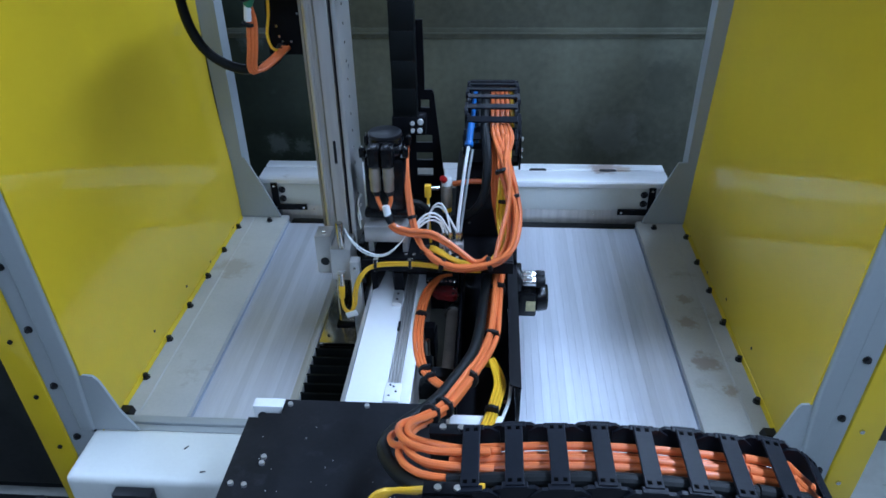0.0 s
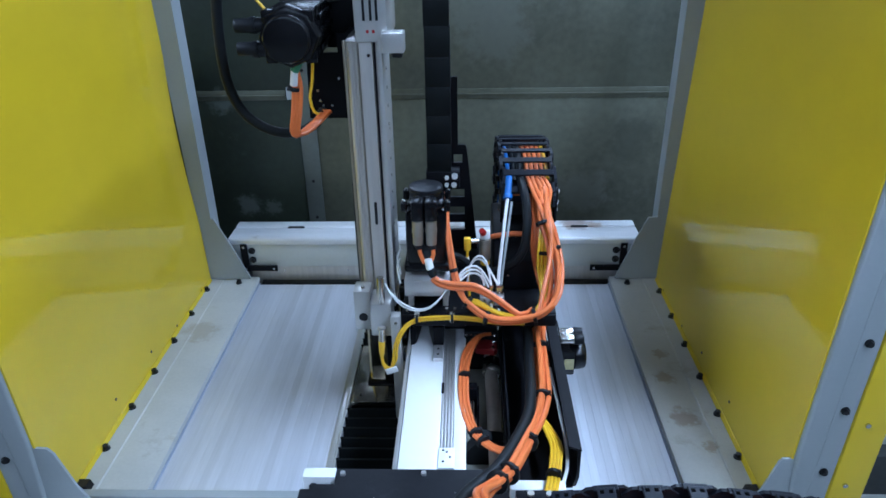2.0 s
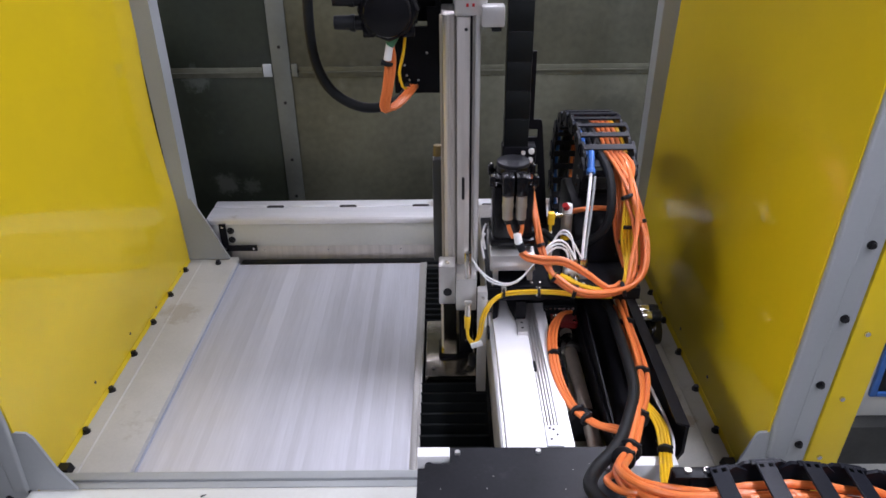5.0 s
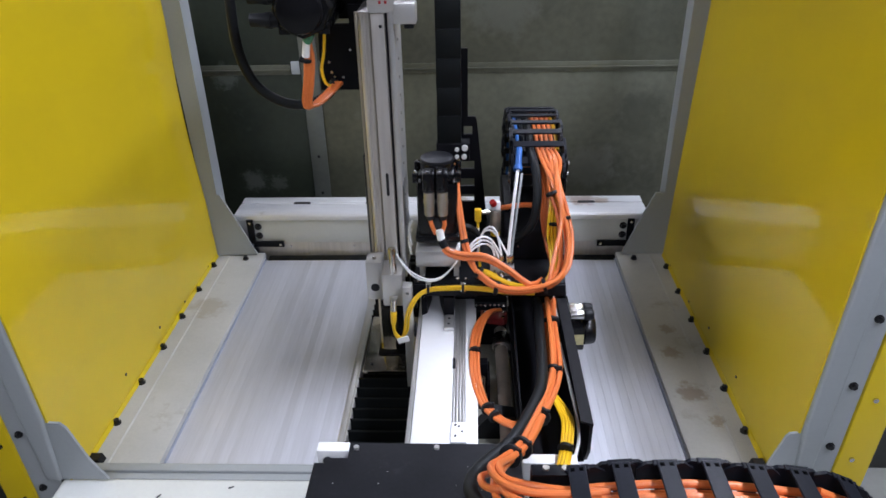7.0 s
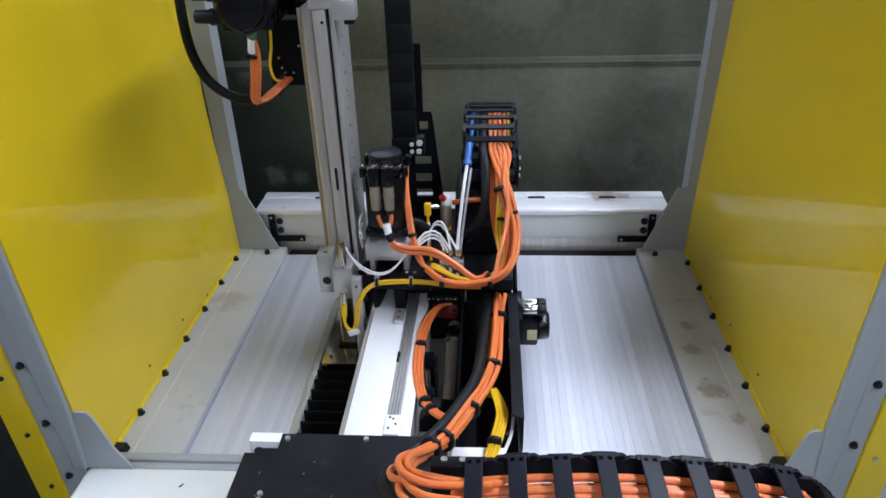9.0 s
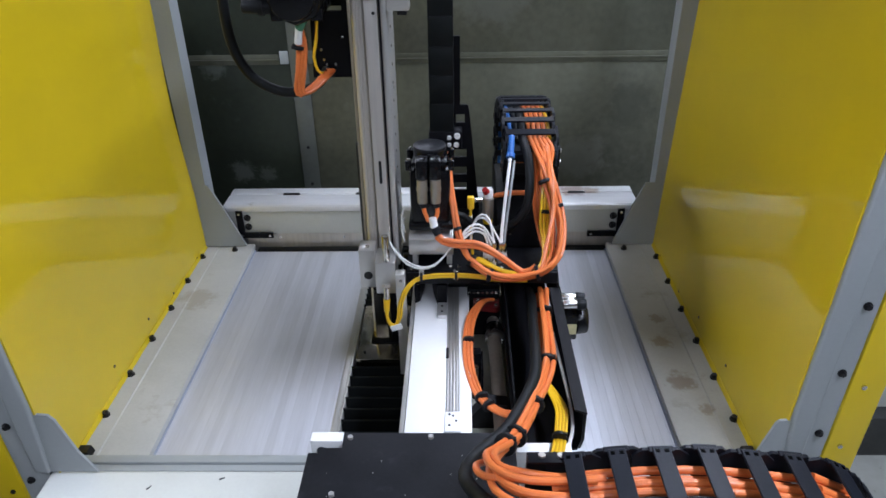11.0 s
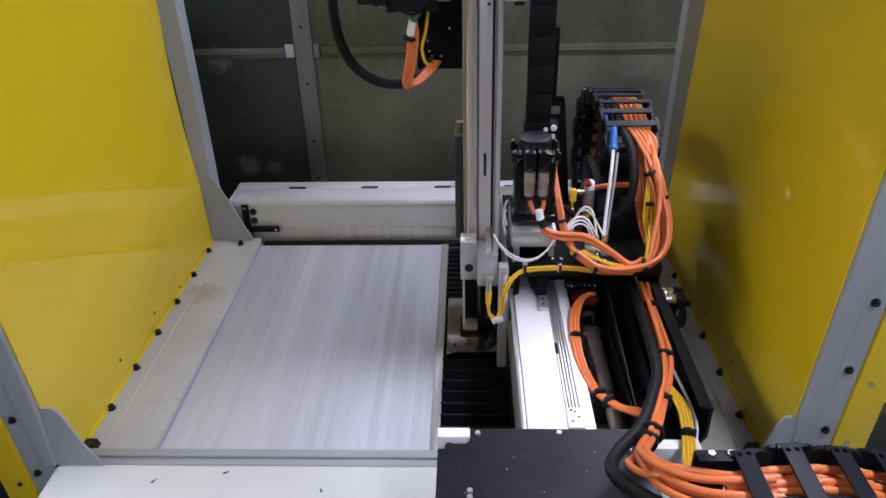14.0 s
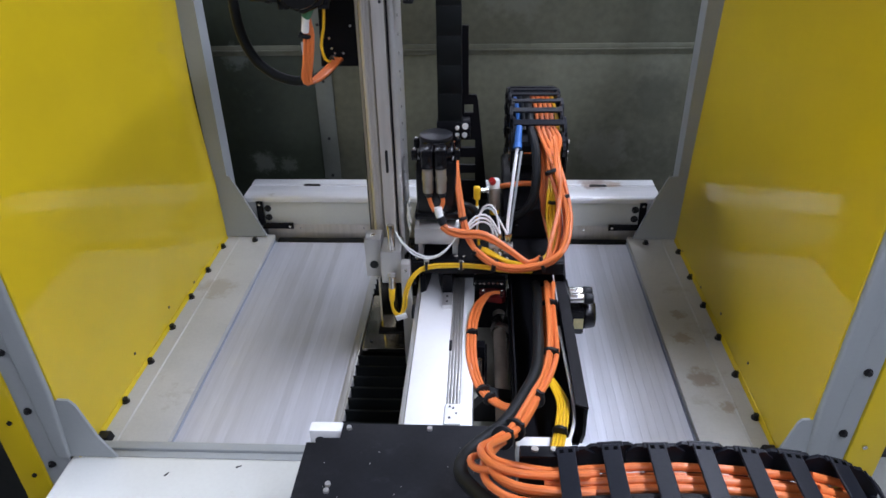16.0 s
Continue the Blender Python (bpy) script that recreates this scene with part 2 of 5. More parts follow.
def slab(bm, outline, y0, y1, axis="y"):
    """An outline of (a, b) pairs pushed from y0 to y1 along an axis: y takes (x, z), x takes (y, z), z takes (x, y)."""
    def at(a, b, c):
        return {"y": (a, c, b), "x": (c, a, b), "z": (a, b, c)}[axis]
    lo = [bm.verts.new(at(a, b, y0)) for a, b in outline]
    hi = [bm.verts.new(at(a, b, y1)) for a, b in outline]
    n = len(lo)
    made = [bm.faces.new(lo), bm.faces.new(hi[::-1])]
    for i in range(n):
        made.append(bm.faces.new((lo[i], hi[i], hi[(i + 1) % n], lo[(i + 1) % n])))
    bmesh.ops.recalc_face_normals(bm, faces=made)
    return bm


RIDERS = []  # what travels with the carriage, and how
ORIGINS = {}


def thing(name, at, label, category, group="", rides=False, kind=""):
    ob = new(name)
    ob.empty_display_size = 0.05
    ob.location = (at[0], at[1], at[2] + BED)
    ORIGINS[ob.name] = Vector(at)
    tagged(ob, label, category, group, kind)
    if rides:
        RIDERS.append((ob, rides))
    return ob


def part(name, bm, mat, parent, label="", smooth=True, root=None):
    """Links bm as one mesh under a thing, or under a part of the thing root."""
    me = bpy.data.meshes.new(name)
    bm.normal_update()
    bm.to_mesh(me)
    bm.free()
    me.transform(Matrix.Translation(-ORIGINS[(root or parent).name]))
    me.materials.append(mat)
    if smooth:
        for p in me.polygons:
            p.use_smooth = True
        me.set_sharp_from_angle(angle=radians(35))
    ob = new(name, me)
    ob.parent = parent
    if label:
        ob["label"] = label
    return ob


def solid(name, bm, mat, at, label, category, kind="", group="", rides=False):
    """A thing that is one mesh."""
    me = bpy.data.meshes.new(name)
    bm.normal_update()
    bm.to_mesh(me)
    bm.free()
    me.transform(Matrix.Translation(-Vector(at)))
    me.materials.append(mat)
    for p in me.polygons:
        p.use_smooth = True
    me.set_sharp_from_angle(angle=radians(35))
    ob = new(name, me)
    ob.location = (at[0], at[1], at[2] + BED)
    ORIGINS[ob.name] = Vector(at)
    tagged(ob, label, category, group, kind)
    if rides:
        RIDERS.append((ob, rides))
    return ob


def B():
    return bmesh.new()


def hexhead(bm, at, axis, r=0.006, h=0.006):
    at, axis = Vector(at), Vector(axis).normalized()
    rod(bm, at, at + axis * h * 0.3, r * 1.35, seg=14)
    rod(bm, at + axis * h * 0.3, at + axis * h, r, r * 0.92, seg=6)
    return bm


def capscrew(bm, at, axis=(0, 0, 1), r=0.005, h=0.005):
    at, axis = Vector(at), Vector(axis).normalized()
    rod(bm, at, at + axis * h, r, r * 0.95, seg=12)
    rod(bm, at + axis * h, at + axis * h * 1.05, r * 0.5, seg=6)
    return bm


# ---- the workshop round the machine ----
XL, XR = -0.868, 0.648          # the feet of the yellow panels
YB, YF = 2.13, 1.10             # rear and front posts
TOP = 1.10

solid("floor", box(B(), -5, 5, -4, 7, -BED - 0.1, -BED), FLOOR_MAT, (0, 1, -BED), "speckled grey concrete workshop floor", "floor", kind="structure")
solid("ceiling", box(B(), -5, 5, -4, 7, 2.65, 2.75), PLASTER, (0, 1, 2.65), "plain grey workshop ceiling", "ceiling", kind="structure")
for nm, b in (("wall_north", (-5.1, 5.1, 7, 7.1)), ("wall_south", (-5.1, 5.1, -4.1, -4)), ("wall_east", (5, 5.1, -4, 7)), ("wall_west", (-5.1, -5, -4, 7))):
    solid(nm, box(B(), *b, -BED, 2.65), PLASTER, ((b[0] + b[1]) / 2, (b[2] + b[3]) / 2, -BED), "plain grey plastered workshop wall", "wall", kind="structure")
for lx, ly, lz, ln, wd, _, turn in LAMPS:
    f = thing("ceiling_light", (lx, ly, lz - BED), "white fluorescent batten light under the ceiling", "ceiling light", "workshop lights")
    hx, hy = (wd / 2, ln / 2) if turn else (ln / 2, wd / 2)
    part("housing", box(B(), lx - hx - 0.02, lx + hx + 0.02, ly - hy - 0.02, ly + hy + 0.02, lz - BED + 0.035, 2.65, 0.01), WHITE_PLASTIC, f)
    part("diffuser", box(B(), lx - hx, lx + hx, ly - hy, ly + hy, lz - BED + 0.01, lz - BED + 0.034), LAMP_WHITE, f)

# dark sheet wall behind the machine, in panels with cover strips
YW = 2.53
wall = thing("sheet_wall", (0, YW, -BED), "smudged dark grey sheet metal partition behind the machine", "partition", kind="structure")
# the left pair takes the darkened colour that stands for shade there
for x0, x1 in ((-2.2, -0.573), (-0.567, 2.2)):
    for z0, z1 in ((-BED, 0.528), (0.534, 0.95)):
        part("panel", box(B(), x0, x1, YW, YW + 0.03, z0, z1, 0.002), WALL_SHADED if x0 < -1 else WALL_SHEET, wall)
part("backing", box(B(), -2.2, 2.2, YW + 0.031, YW + 0.06, -BED, 0.95), DARK_PIT, wall)
part("vertical_strip", box(B(), -0.602, -0.540, YW - 0.006, YW - 0.001, -BED, 0.95, 0.001), WALL_STRIP, wall, "dull galvanised strip over the joint")
for x0, x1 in ((-2.2, -0.64), (-0.51, 2.2)):
    b = box(B(), x0, x1, YW - 0.004, YW - 0.0005, 0.512, 0.548, 0.001)
    box(b, x0, x1, YW - 0.009, YW - 0.004, 0.526, 0.531)
    part("horizontal_strip", b, WALL_SHEET, wall)
for x0, x1, mt in ((-0.636, -0.606, GREY_PAINT), (-0.536, -0.516, WALL_STRIP)):
    part("joint_plate", box(B(), x0, x1, YW - 0.008, YW - 0.001, 0.515, 0.56, 0.001), mt, wall, "small pale plate at the joint")
b = B()
for z in (0.05, 0.2, 0.42, 0.62, 0.8):
    rod(b, (-0.571, YW - 0.006, z), (-0.571, YW - 0.009, z), 0.006, seg=10)
part("rivets", b, DARK_BOLT, wall)

# ---- machine bed ----
bed = thing("machine_bed", (0, 1.5, -BED), "grey welded machine base with wide side flanges", "machine bed", kind="structure")
for side, xo, xi in (("left", XL - 0.012, -0.707), ("right", XR + 0.012, 0.494)):
    sgn = 1 if xi > xo else -1
    b = B()
    # flange: flat sheet, with a shallow fold along its inner edge
    slab(b, [(xo, 0.0), (xo + sgn * 0.055, 0.0), (xo + sgn * 0.058, -0.0025), (xi - sgn * 0.006, -0.0025), (xi - sgn * 0.001, -0.004), (xi, -0.008), (xi, -0.0175), (xi - sgn * 0.003, -0.0175), (xi - sgn * 0.004, -0.012), (xo, -0.012)], 1.15, 2.14, "y")
    part("flange", b, FLANGE_PAINT, bed, "pale grey flange with brown stains")
    # added strip: shade and reflection of the flange step on the cover, as a solid
    part("step_shade_strip", slab(B(), [(xi - sgn * 0.002, -0.0178), (xi + sgn * 0.003, -0.0178), (xi + sgn * 0.0045, -0.0216), (xi - sgn * 0.002, -0.0216)], 1.15, 2.125, "y"), STEP_SHADE, bed, "thin blue-grey strip standing for the shade under the flange edge")
    part("side_skirt", box(B(), min(xo, xo - sgn * 0.02), max(xo, xo - sgn * 0.02), 1.0, 2.3, -BED, -0.0), GREY_PAINT, bed)
part("rear_skirt", box(B(), XL, XR, 2.32, 2.34, -BED, -0.06), GREY_PAINT, bed)
part("pan", box(B(), XL + 0.01, XR - 0.01, 1.12, 2.30, -0.48, -0.46), DARK_PIT, bed)
for y0, y1 in ((1.115, 1.15), (2.11, 2.14)):
    part("cross_rail", box(B(), XL + 0.1, XR - 0.1, y0, y1, -0.16, -0.03), DARK_PIT, bed)
part("slide_rail", box(B(), XL + 0.1, XR - 0.1, 1.20, 1.26, -0.16, -0.04, 0.004), STEEL, bed, "bright steel slide rail under the covers")
part("slide_rail", box(B(), XL + 0.1, XR - 0.1, 1.86, 1.92, -0.16, -0.04, 0.004), STEEL, bed, "bright steel slide rail under the covers")
b = B()
box(b, XL - 0.01, XR + 0.01, 1.128, 1.150, -0.010, 0.012, 0.003)
box(b, XL - 0.01, XR + 0.01, 1.108, 1.127, -0.012, 0.006, 0.002)
part("front_edge_strip", b, GREY_PAINT, bed, "grey strip behind the front beam")

bolt = hexhead(B(), (0, 0, 0), (0, 0, 1), 0.0075, 0.012)
bolt_mesh = bpy.data.meshes.new("flange_bolt")
bolt.to_mesh(bolt_mesh)
bolt.free()
bolt_mesh.materials.append(DARK_BOLT)
for sx, y0 in ((-0.859, 2.195), (0.639, 2.18)):
    for k in range(1, 7):
        o = new("flange_bolt", bolt_mesh)
        o.parent = bed
        o.location = (sx, y0 - 0.151 * k - 1.5, BED)
        o.rotation_euler = (0, 0, k * 1.3)
for sx, sy in ((-0.764, 2.092), (0.546, 2.088)):
    o = new("flange_bolt", bolt_mesh)
    o.parent = bed
    o.location = (sx, sy - 1.5, BED)
for sx in (-0.852, 0.632):
    part("corner_stop", slab(B(), [(sx - 0.018, 0.0), (sx + 0.018, 0.0), (sx + 0.012, 0.016), (sx - 0.012, 0.016)], 1.152, 1.175, "y"), DARK_BOLT, bed)

# rear cross beam
beam = thing("rear_beam", (-0.1, 2.2, 0), "pale painted cross beam with a worn aluminium top", "cross beam", kind="structure")
b = box(B(), -0.80, 0.592, 2.152, 2.236, 0.123, 0.138, 0.002)
box(b, -0.80, 0.592, 2.249, 2.292, 0.123, 0.138, 0.002)
box(b, -0.80, 0.592, 2.2361, 2.2489, 0.123, 0.133)
box(b, -0.80, 0.592, 2.146, 2.1515, 0.118, 0.136, 0.002)
part("top_profile", b, ALU_BEAM, beam, "worn aluminium top with a rust stain")
part("web", box(B(), -0.795, 0.587, 2.155, 2.285, 0.03, 0.1225, 0.001), CREAM_PAINT, beam, "cream painted beam face")
part("lower_plate", box(B(), -0.735, 0.525, 2.157, 2.165, -0.046, 0.0295, 0.001), ALU_LONG, beam, "bare metal strip under the beam")
part("seal", box(B(), -0.70, 0.50, 2.124, 2.1565, -0.05, -0.0215, 0.003), RUBBER, beam)
for x in (-0.585, -0.333, -0.08, 0.16, 0.40):
    b = B()
    for dx in (-0.02, 0.02):
        rod(b, (x + dx, 2.243, 0.1331), (x + dx, 2.243, 0.1386), 0.0095, seg=14)
    box(b, x - 0.02, x + 0.02, 2.2345, 2.2515, 0.1332, 0.1388)
    part("slot", b, DARK_BOLT, beam)
b = B()
for x in (-0.62, -0.4, -0.15, 0.1, 0.35):
    rod(b, (x, 2.157, 0.015), (x, 2.1545, 0.015), 0.0035, seg=10)
part("rivets", b, STEEL, beam)
for sx, sg in ((-0.758, 1), (0.548, -1)):
    br = thing("corner_bracket", (sx, 2.15, 0.0), "black angle bracket with bright screws on the rear beam", "bracket", "rear beam brackets")
    b = slab(B(), [(sx, 0.02), (sx, 0.122), (sx + sg * 0.022, 0.122), (sx + sg * 0.022, 0.040), (sx + sg * 0.118, 0.040), (sx + sg * 0.118, 0.02)], 2.140, 2.1475, "y")
    part("angle", b, BLACK_METAL, br)
    for px, pz in ((0.011, 0.112), (0.012, 0.03), (0.107, 0.03)):
        part("screw", capscrew(B(), (sx + sg * px, 2.140, pz), (0, -1, 0), 0.0045, 0.003), STEEL, br)
    for pz in (0.092, 0.058):
        part("bolt", hexhead(B(), (sx + sg * 0.034, 2.154, pz), (0, -1, 0), 0.009, 0.010), DARK_BOLT, br)

# front beam
front = thing("front_beam", (-0.1, 1.0, -0.1), "cream painted front beam with rounded edges and small dents", "cross beam", kind="structure")
b = box(B(), -0.895, 0.672, 0.955, 1.104, -0.14, 0.018, 0.0)
bmesh.ops.bevel(b, geom=[e for e in b.edges], offset=0.016, segments=4, affect="EDGES", profile=0.5)
part("beam_body", b, CREAM_PAINT, front)
b = B()
for x, y, a in ((-0.512, 1.075, 0.5), (-0.30, 1.03, 2.0), (-0.66, 1.05, 1.0), (-0.60, 0.985, 0.2)):
    rod(b, (x - 0.006 * math.cos(a), y - 0.006 * math.sin(a), 0.0186), (x + 0.006 * math.cos(a), y + 0.006 * math.sin(a), 0.0186), 0.0022, 0.001, seg=6)
part("chips", b, DARK_BOLT, front, "dark chips in the paint")
for x in (-0.74, 0.50):
    b = box(B(), x - 0.042, x + 0.042, 0.930, 0.9545, -0.048, 0.0, 0.003)
    part("buffer", b, BLACK_PLASTIC, front, "black block with a small metal plate")
    part("plate", box(B(), x - 0.034, x + 0.036, 0.925, 0.9295, -0.045, -0.012, 0.001), ALUMINIUM, front)
part("front_skirt", box(B(), -0.88, 0.67, 0.99, 1.06, -BED, -0.141), GREY_PAINT, front)

# yellow side panels with their grey posts
def side_panel(sg, xf, lean_rear, lean_front, inner, gap, rear_gusset, front_gusset, bolt_at, label):
    """sg -1: the panel at the left of the bed, +1: the one at its right. inner: foot and lean of the rear post's inner edge; gap: how far the sheet stands off that post."""
    th = thing("side_panel", (xf, 1.6, 0), label, "guard panel", "guard panels", kind="structure")
    def X(z, out=0.0, front=1.0):
        return xf + sg * ((lean_rear + (lean_front - lean_rear) * front) * z + out)
    # the sheet, slightly dished, its rear edge bowed away from the post
    b = B()
    ny, nz, y_end, y_start = 14, 16, YB - 0.014, YF - 0.0078
    grids = []
    for thick in (0.0, 0.004):
        grid = []
        for iz in range(nz + 1):
            z = 0.003 + (TOP - 0.003) * iz / nz
            row = []
            for iy in range(ny + 1):
                f = iy / ny
                bow = gap * math.sin(math.pi * min(max((z - 0.22) / 0.56, 0), 1)) * (1 - f) ** 3
                dish = 0.004 * math.sin(math.pi * f) * math.sin(math.pi * min(z / TOP, 1))
                row.append(b.verts.new((X(z, thick + bow + dish, f), y_end + (y_start - y_end) * f, z)))
            grid.append(row)
        grids.append(grid)
    made = []
    for grid in grids:
        for r0, r1 in zip(grid, grid[1:]):
            for k in range(ny):
                made.append(b.faces.new((r0[k], r0[k + 1], r1[k + 1], r1[k])))
    rim = lambda g: g[0] + [r[-1] for r in g[1:]] + g[-1][-2::-1] + [r[0] for r in g[-2:0:-1]]
    ra, rb = rim(grids[0]), rim(grids[1])
    for k in range(len(ra)):
        made.append(b.faces.new((ra[k], rb[k], rb[(k + 1) % len(ra)], ra[(k + 1) % len(ra)])))
    bmesh.ops.recalc_face_normals(b, faces=made)
    part("sheet", b, YELLOW_PAINT, th)
    # fold at the foot of the sheet
    part("foot_fold", slab(B(), [(xf - sg * 0.005, 0.0005), (xf, 0.0005), (xf + sg * 0.001, 0.012), (xf - sg * 0.001, 0.012)], 1.18, 2.11, "y"), YELLOW_PAINT, th)
    # posts: channel sections, wide gusset at the foot
    def I(z):
        return inner[0] + inner[1] * z
    outline = [(X(TOP, 0.004, 0), TOP), (I(TOP), TOP), (I(0.228), 0.228)] + rear_gusset + [(X(0, 0.008, 0), 0.002)]
    part("rear_post", slab(B(), outline, YB - 0.012, YB - 0.004, "y"), GREY_PAINT, th, "grey post with a gusset foot")
    part("post_web", slab(B(), [(I(0.24) + sg * 0.002, 0.002), (I(0.24) + sg * 0.008, 0.002), (I(TOP) + sg * 0.008, TOP), (I(TOP) + sg * 0.002, TOP)], YB - 0.0035, YB + 0.06, "y"), GREY_PAINT, th)
    outline = [(X(TOP, 0.092), TOP), (X(TOP, 0.0042), TOP), (X(0.180, 0.0042), 0.180)] + front_gusset + [(X(0.020, 0.03), 0.020), (X(-0.2, 0.03), -0.2), (X(-0.2, 0.092), -0.2)]
    part("front_post", slab(B(), outline, YF - 0.008, YF - 0.002, "y"), GREY_PAINT, th, "grey post with a gusset foot")
    # rounded fold that stands proud along the inner half of the post
    b = slab(B(), [(X(TOP, 0.052), TOP), (X(TOP, 0.0045), TOP), (X(0.20, 0.0045), 0.20), (X(0.021, 0.02), 0.021), (X(0.021, 0.052), 0.021)], YF - 0.016, YF - 0.0082, "y")
    front_edges = [e for e in b.edges if all(v.co.y < YF - 0.015 for v in e.verts)]
    bmesh.ops.bevel(b, geom=front_edges, offset=0.0072, segments=4, affect="EDGES", profile=0.5)
    part("post_fold", b, GREY_PAINT, th)
    b = slab(B(), [(X(TOP, 0.0935), TOP), (X(TOP, 0.161), TOP), (X(-0.45, 0.161), -0.45), (X(-0.45, 0.0935), -0.45)], YF - 0.014, YF + 0.006, "y")
    bmesh.ops.bevel(b, geom=[e for e in b.edges if all(v.co.y < YF - 0.013 for v in e.verts)], offset=0.002, segments=2, affect="EDGES", profile=0.5)
    part("outer_edge", b, YELLOW_PAINT, th, "yellow outer edge strip")
    for k in range(7):
        z = bolt_at + 0.155 * k
        part("post_bolt", hexhead(B(), (X(z, 0.071), YF - 0.008, z), (0, -1, 0), 0.0064, 0.008), DARK_BOLT, th)
        z -= 0.030
        part("edge_screw", capscrew(B(), (X(z, 0.119), YF - 0.014, z), (0, -1, 0), 0.0055, 0.004), STEEL if sg > 0 else DARK_BOLT, th)
    b = B()
    for y, z in ((2.02, 0.012), (1.62, 0.05), (1.40, 0.06), (1.80, 0.018)):
        f = (y_end - y) / (y_end - y_start)
        rod(b, (X(z, -0.001, f), y, z), (X(z, 0.0045, f), y, z), 0.004, seg=8)
    part("holes", b, DARK_BOLT, th, "small dark screw holes")
    return th

PANEL_LABEL = "glossy yellow sheet metal guard panel with grey bolted posts"
side_panel(-1, XL, 0.022, 0.040, (-0.8325, -0.001), 0.010, [(-0.824, 0.226), (-0.788, 0.145), (-0.730, 0.002)], [(-0.879, 0.182), (-0.852, 0.180), (-0.841, 0.166), (-0.815, 0.078), (-0.786, 0.020)], -0.004, PANEL_LABEL)
side_panel(1, XR, 0.038, 0.044, (0.625, 0.010), 0.0, [(0.599, 0.226), (0.565, 0.145), (0.510, 0.002)], [(0.660, 0.168), (0.640, 0.166), (0.634, 0.158), (0.611, 0.080), (0.588, 0.020)], -0.020, PANEL_LABEL)

# beside the machine
cab = thing("cabinet", (1.4, 1.75, -BED), "white cabinet with a blue-framed glass door", "cabinet")
part("body", box(B(), 0.98, 1.95, 1.75, 2.3, -0.392, 0.55, 0.006), CREAM_PAINT, cab)
for x0, x1, z0, z1 in ((1.325, 1.345, -0.30, 0.45), (1.86, 1.88, -0.30, 0.45), (1.3455, 1.8595, -0.30, -0.283), (1.3455, 1.8595, 0.433, 0.45)):
    part("frame_bar", box(B(), x0, x1, 1.735, 1.749, z0, z1, 0.003), BLUE_PLASTIC, cab, "blue door frame bar")
part("pane", box(B(), 1.346, 1.859, 1.742, 1.7485, -0.2825, 0.4325), BLACK_PAINT, cab, "dark glossy pane")
part("plinth", box(B(), 0.99, 1.93, 1.70, 2.26, -BED, -0.3925), DARK_PIT, cab)
ctl = thing("control_cabinet", (-1.6, 1.9, -BED), "dark grey control cabinet standing beside the machine", "cabinet")
part("body", box(B(), -2.4, -1.06, 1.35, 2.5, -BED + 0.05, 0.75, 0.008), DARK_PIT, ctl)
part("plinth", box(B(), -2.37, -1.09, 1.38, 2.47, -BED, -BED + 0.0495), BLACK_PLASTIC, ctl)
mat_ = thing("rubber_mat", (-1.5, 1.0, -BED), "black rubber floor mat beside the machine", "mat")
part("sheet", box(B(), -2.3, -0.93, 0.2, 1.34, -BED, -BED + 0.012, 0.003), RUBBER, mat_)
fit_ = thing("air_fitting", (-0.95, 0.93, -0.2), "black valve with a chrome ring beside the machine base", "valve")
part("stem", rod(B(), (-0.965, 0.95, -BED), (-0.965, 0.95, -0.12), 0.018, seg=16), BLACK_PLASTIC, fit_)
part("ring", rod(B(), (-0.965, 0.95, -0.12), (-0.965, 0.95, -0.095), 0.026, 0.023, seg=20, bevel=0.003), STEEL, fit_, "chrome ring")
part("cap", rod(B(), (-0.965, 0.95, -0.095), (-0.965, 0.95, -0.05), 0.017, 0.014, seg=16, bevel=0.004), BLACK_PLASTIC, fit_)


# ---- the carriage: all of it travels along x; built at its left-hand stop ----
# front carriage plate
fc = thing("front_carriage", (-0.25, 0.84, 0.03), "black plated carriage housing riding on the front beam", "machine carriage", rides=True)
b = slab(B(), [(-0.448, 0.70), (-0.448, 0.932), (-0.425, 0.932), (-0.425, 0.944), (-0.389, 0.944), (-0.389, 0.982), (-0.075, 0.982), (-0.075, 0.70)], 0.226, 0.240, "z")
part("top_plate", b, PLATE_BLACK, fc, "scuffed black top plate")
part("body", box(B(), -0.436, -0.09, 0.715, 0.93, 0.03, 0.2255, 0.004), BLACK_METAL, fc)
part("nylon_block", box(B(), -0.450, -0.390, 0.962, 0.986, 0.13, 0.239, 0.002), WHITE_PLASTIC, fc, "white plastic scraper block")
part("nylon_block", box(B(), -0.070, 0.032, 0.962, 0.986, 0.13, 0.212, 0.002), WHITE_PLASTIC, fc, "white plastic scraper block")
part("buffer", box(B(), -0.438, -0.392, 0.934, 0.961, 0.13, 0.222, 0.006), BLACK_PLASTIC, fc)
part("buffer_pin", rod(B(), (-0.428, 0.948, 0.222), (-0.428, 0.948, 0.231), 0.008, seg=12), BLACK_PLASTIC, fc)
for x, y in ((-0.376, 0.968), (-0.228, 0.970), (-0.391, 0.836), (-0.391, 0.822), (-0.432, 0.776), (-0.408, 0.774), (-0.425, 0.734), (-0.404, 0.733), (-0.11, 0.93)):
    part("screw", capscrew(B(), (x, y, 0.240), (0, 0, 1), 0.0050, 0.005), ALUMINIUM, fc, "bright cap screw")
b = B()
random.seed(4)
for _ in range(18):
    x, y = random.uniform(-0.42, -0.12), random.uniform(0.74, 0.97)
    rod(b, (x, y, 0.2401), (x + random.uniform(-1, 1) * 0.002, y + 0.001, 0.2404), random.uniform(0.0004, 0.0009), seg=6)
part("specks", b, ALUMINIUM, fc, "pale specks of dust")

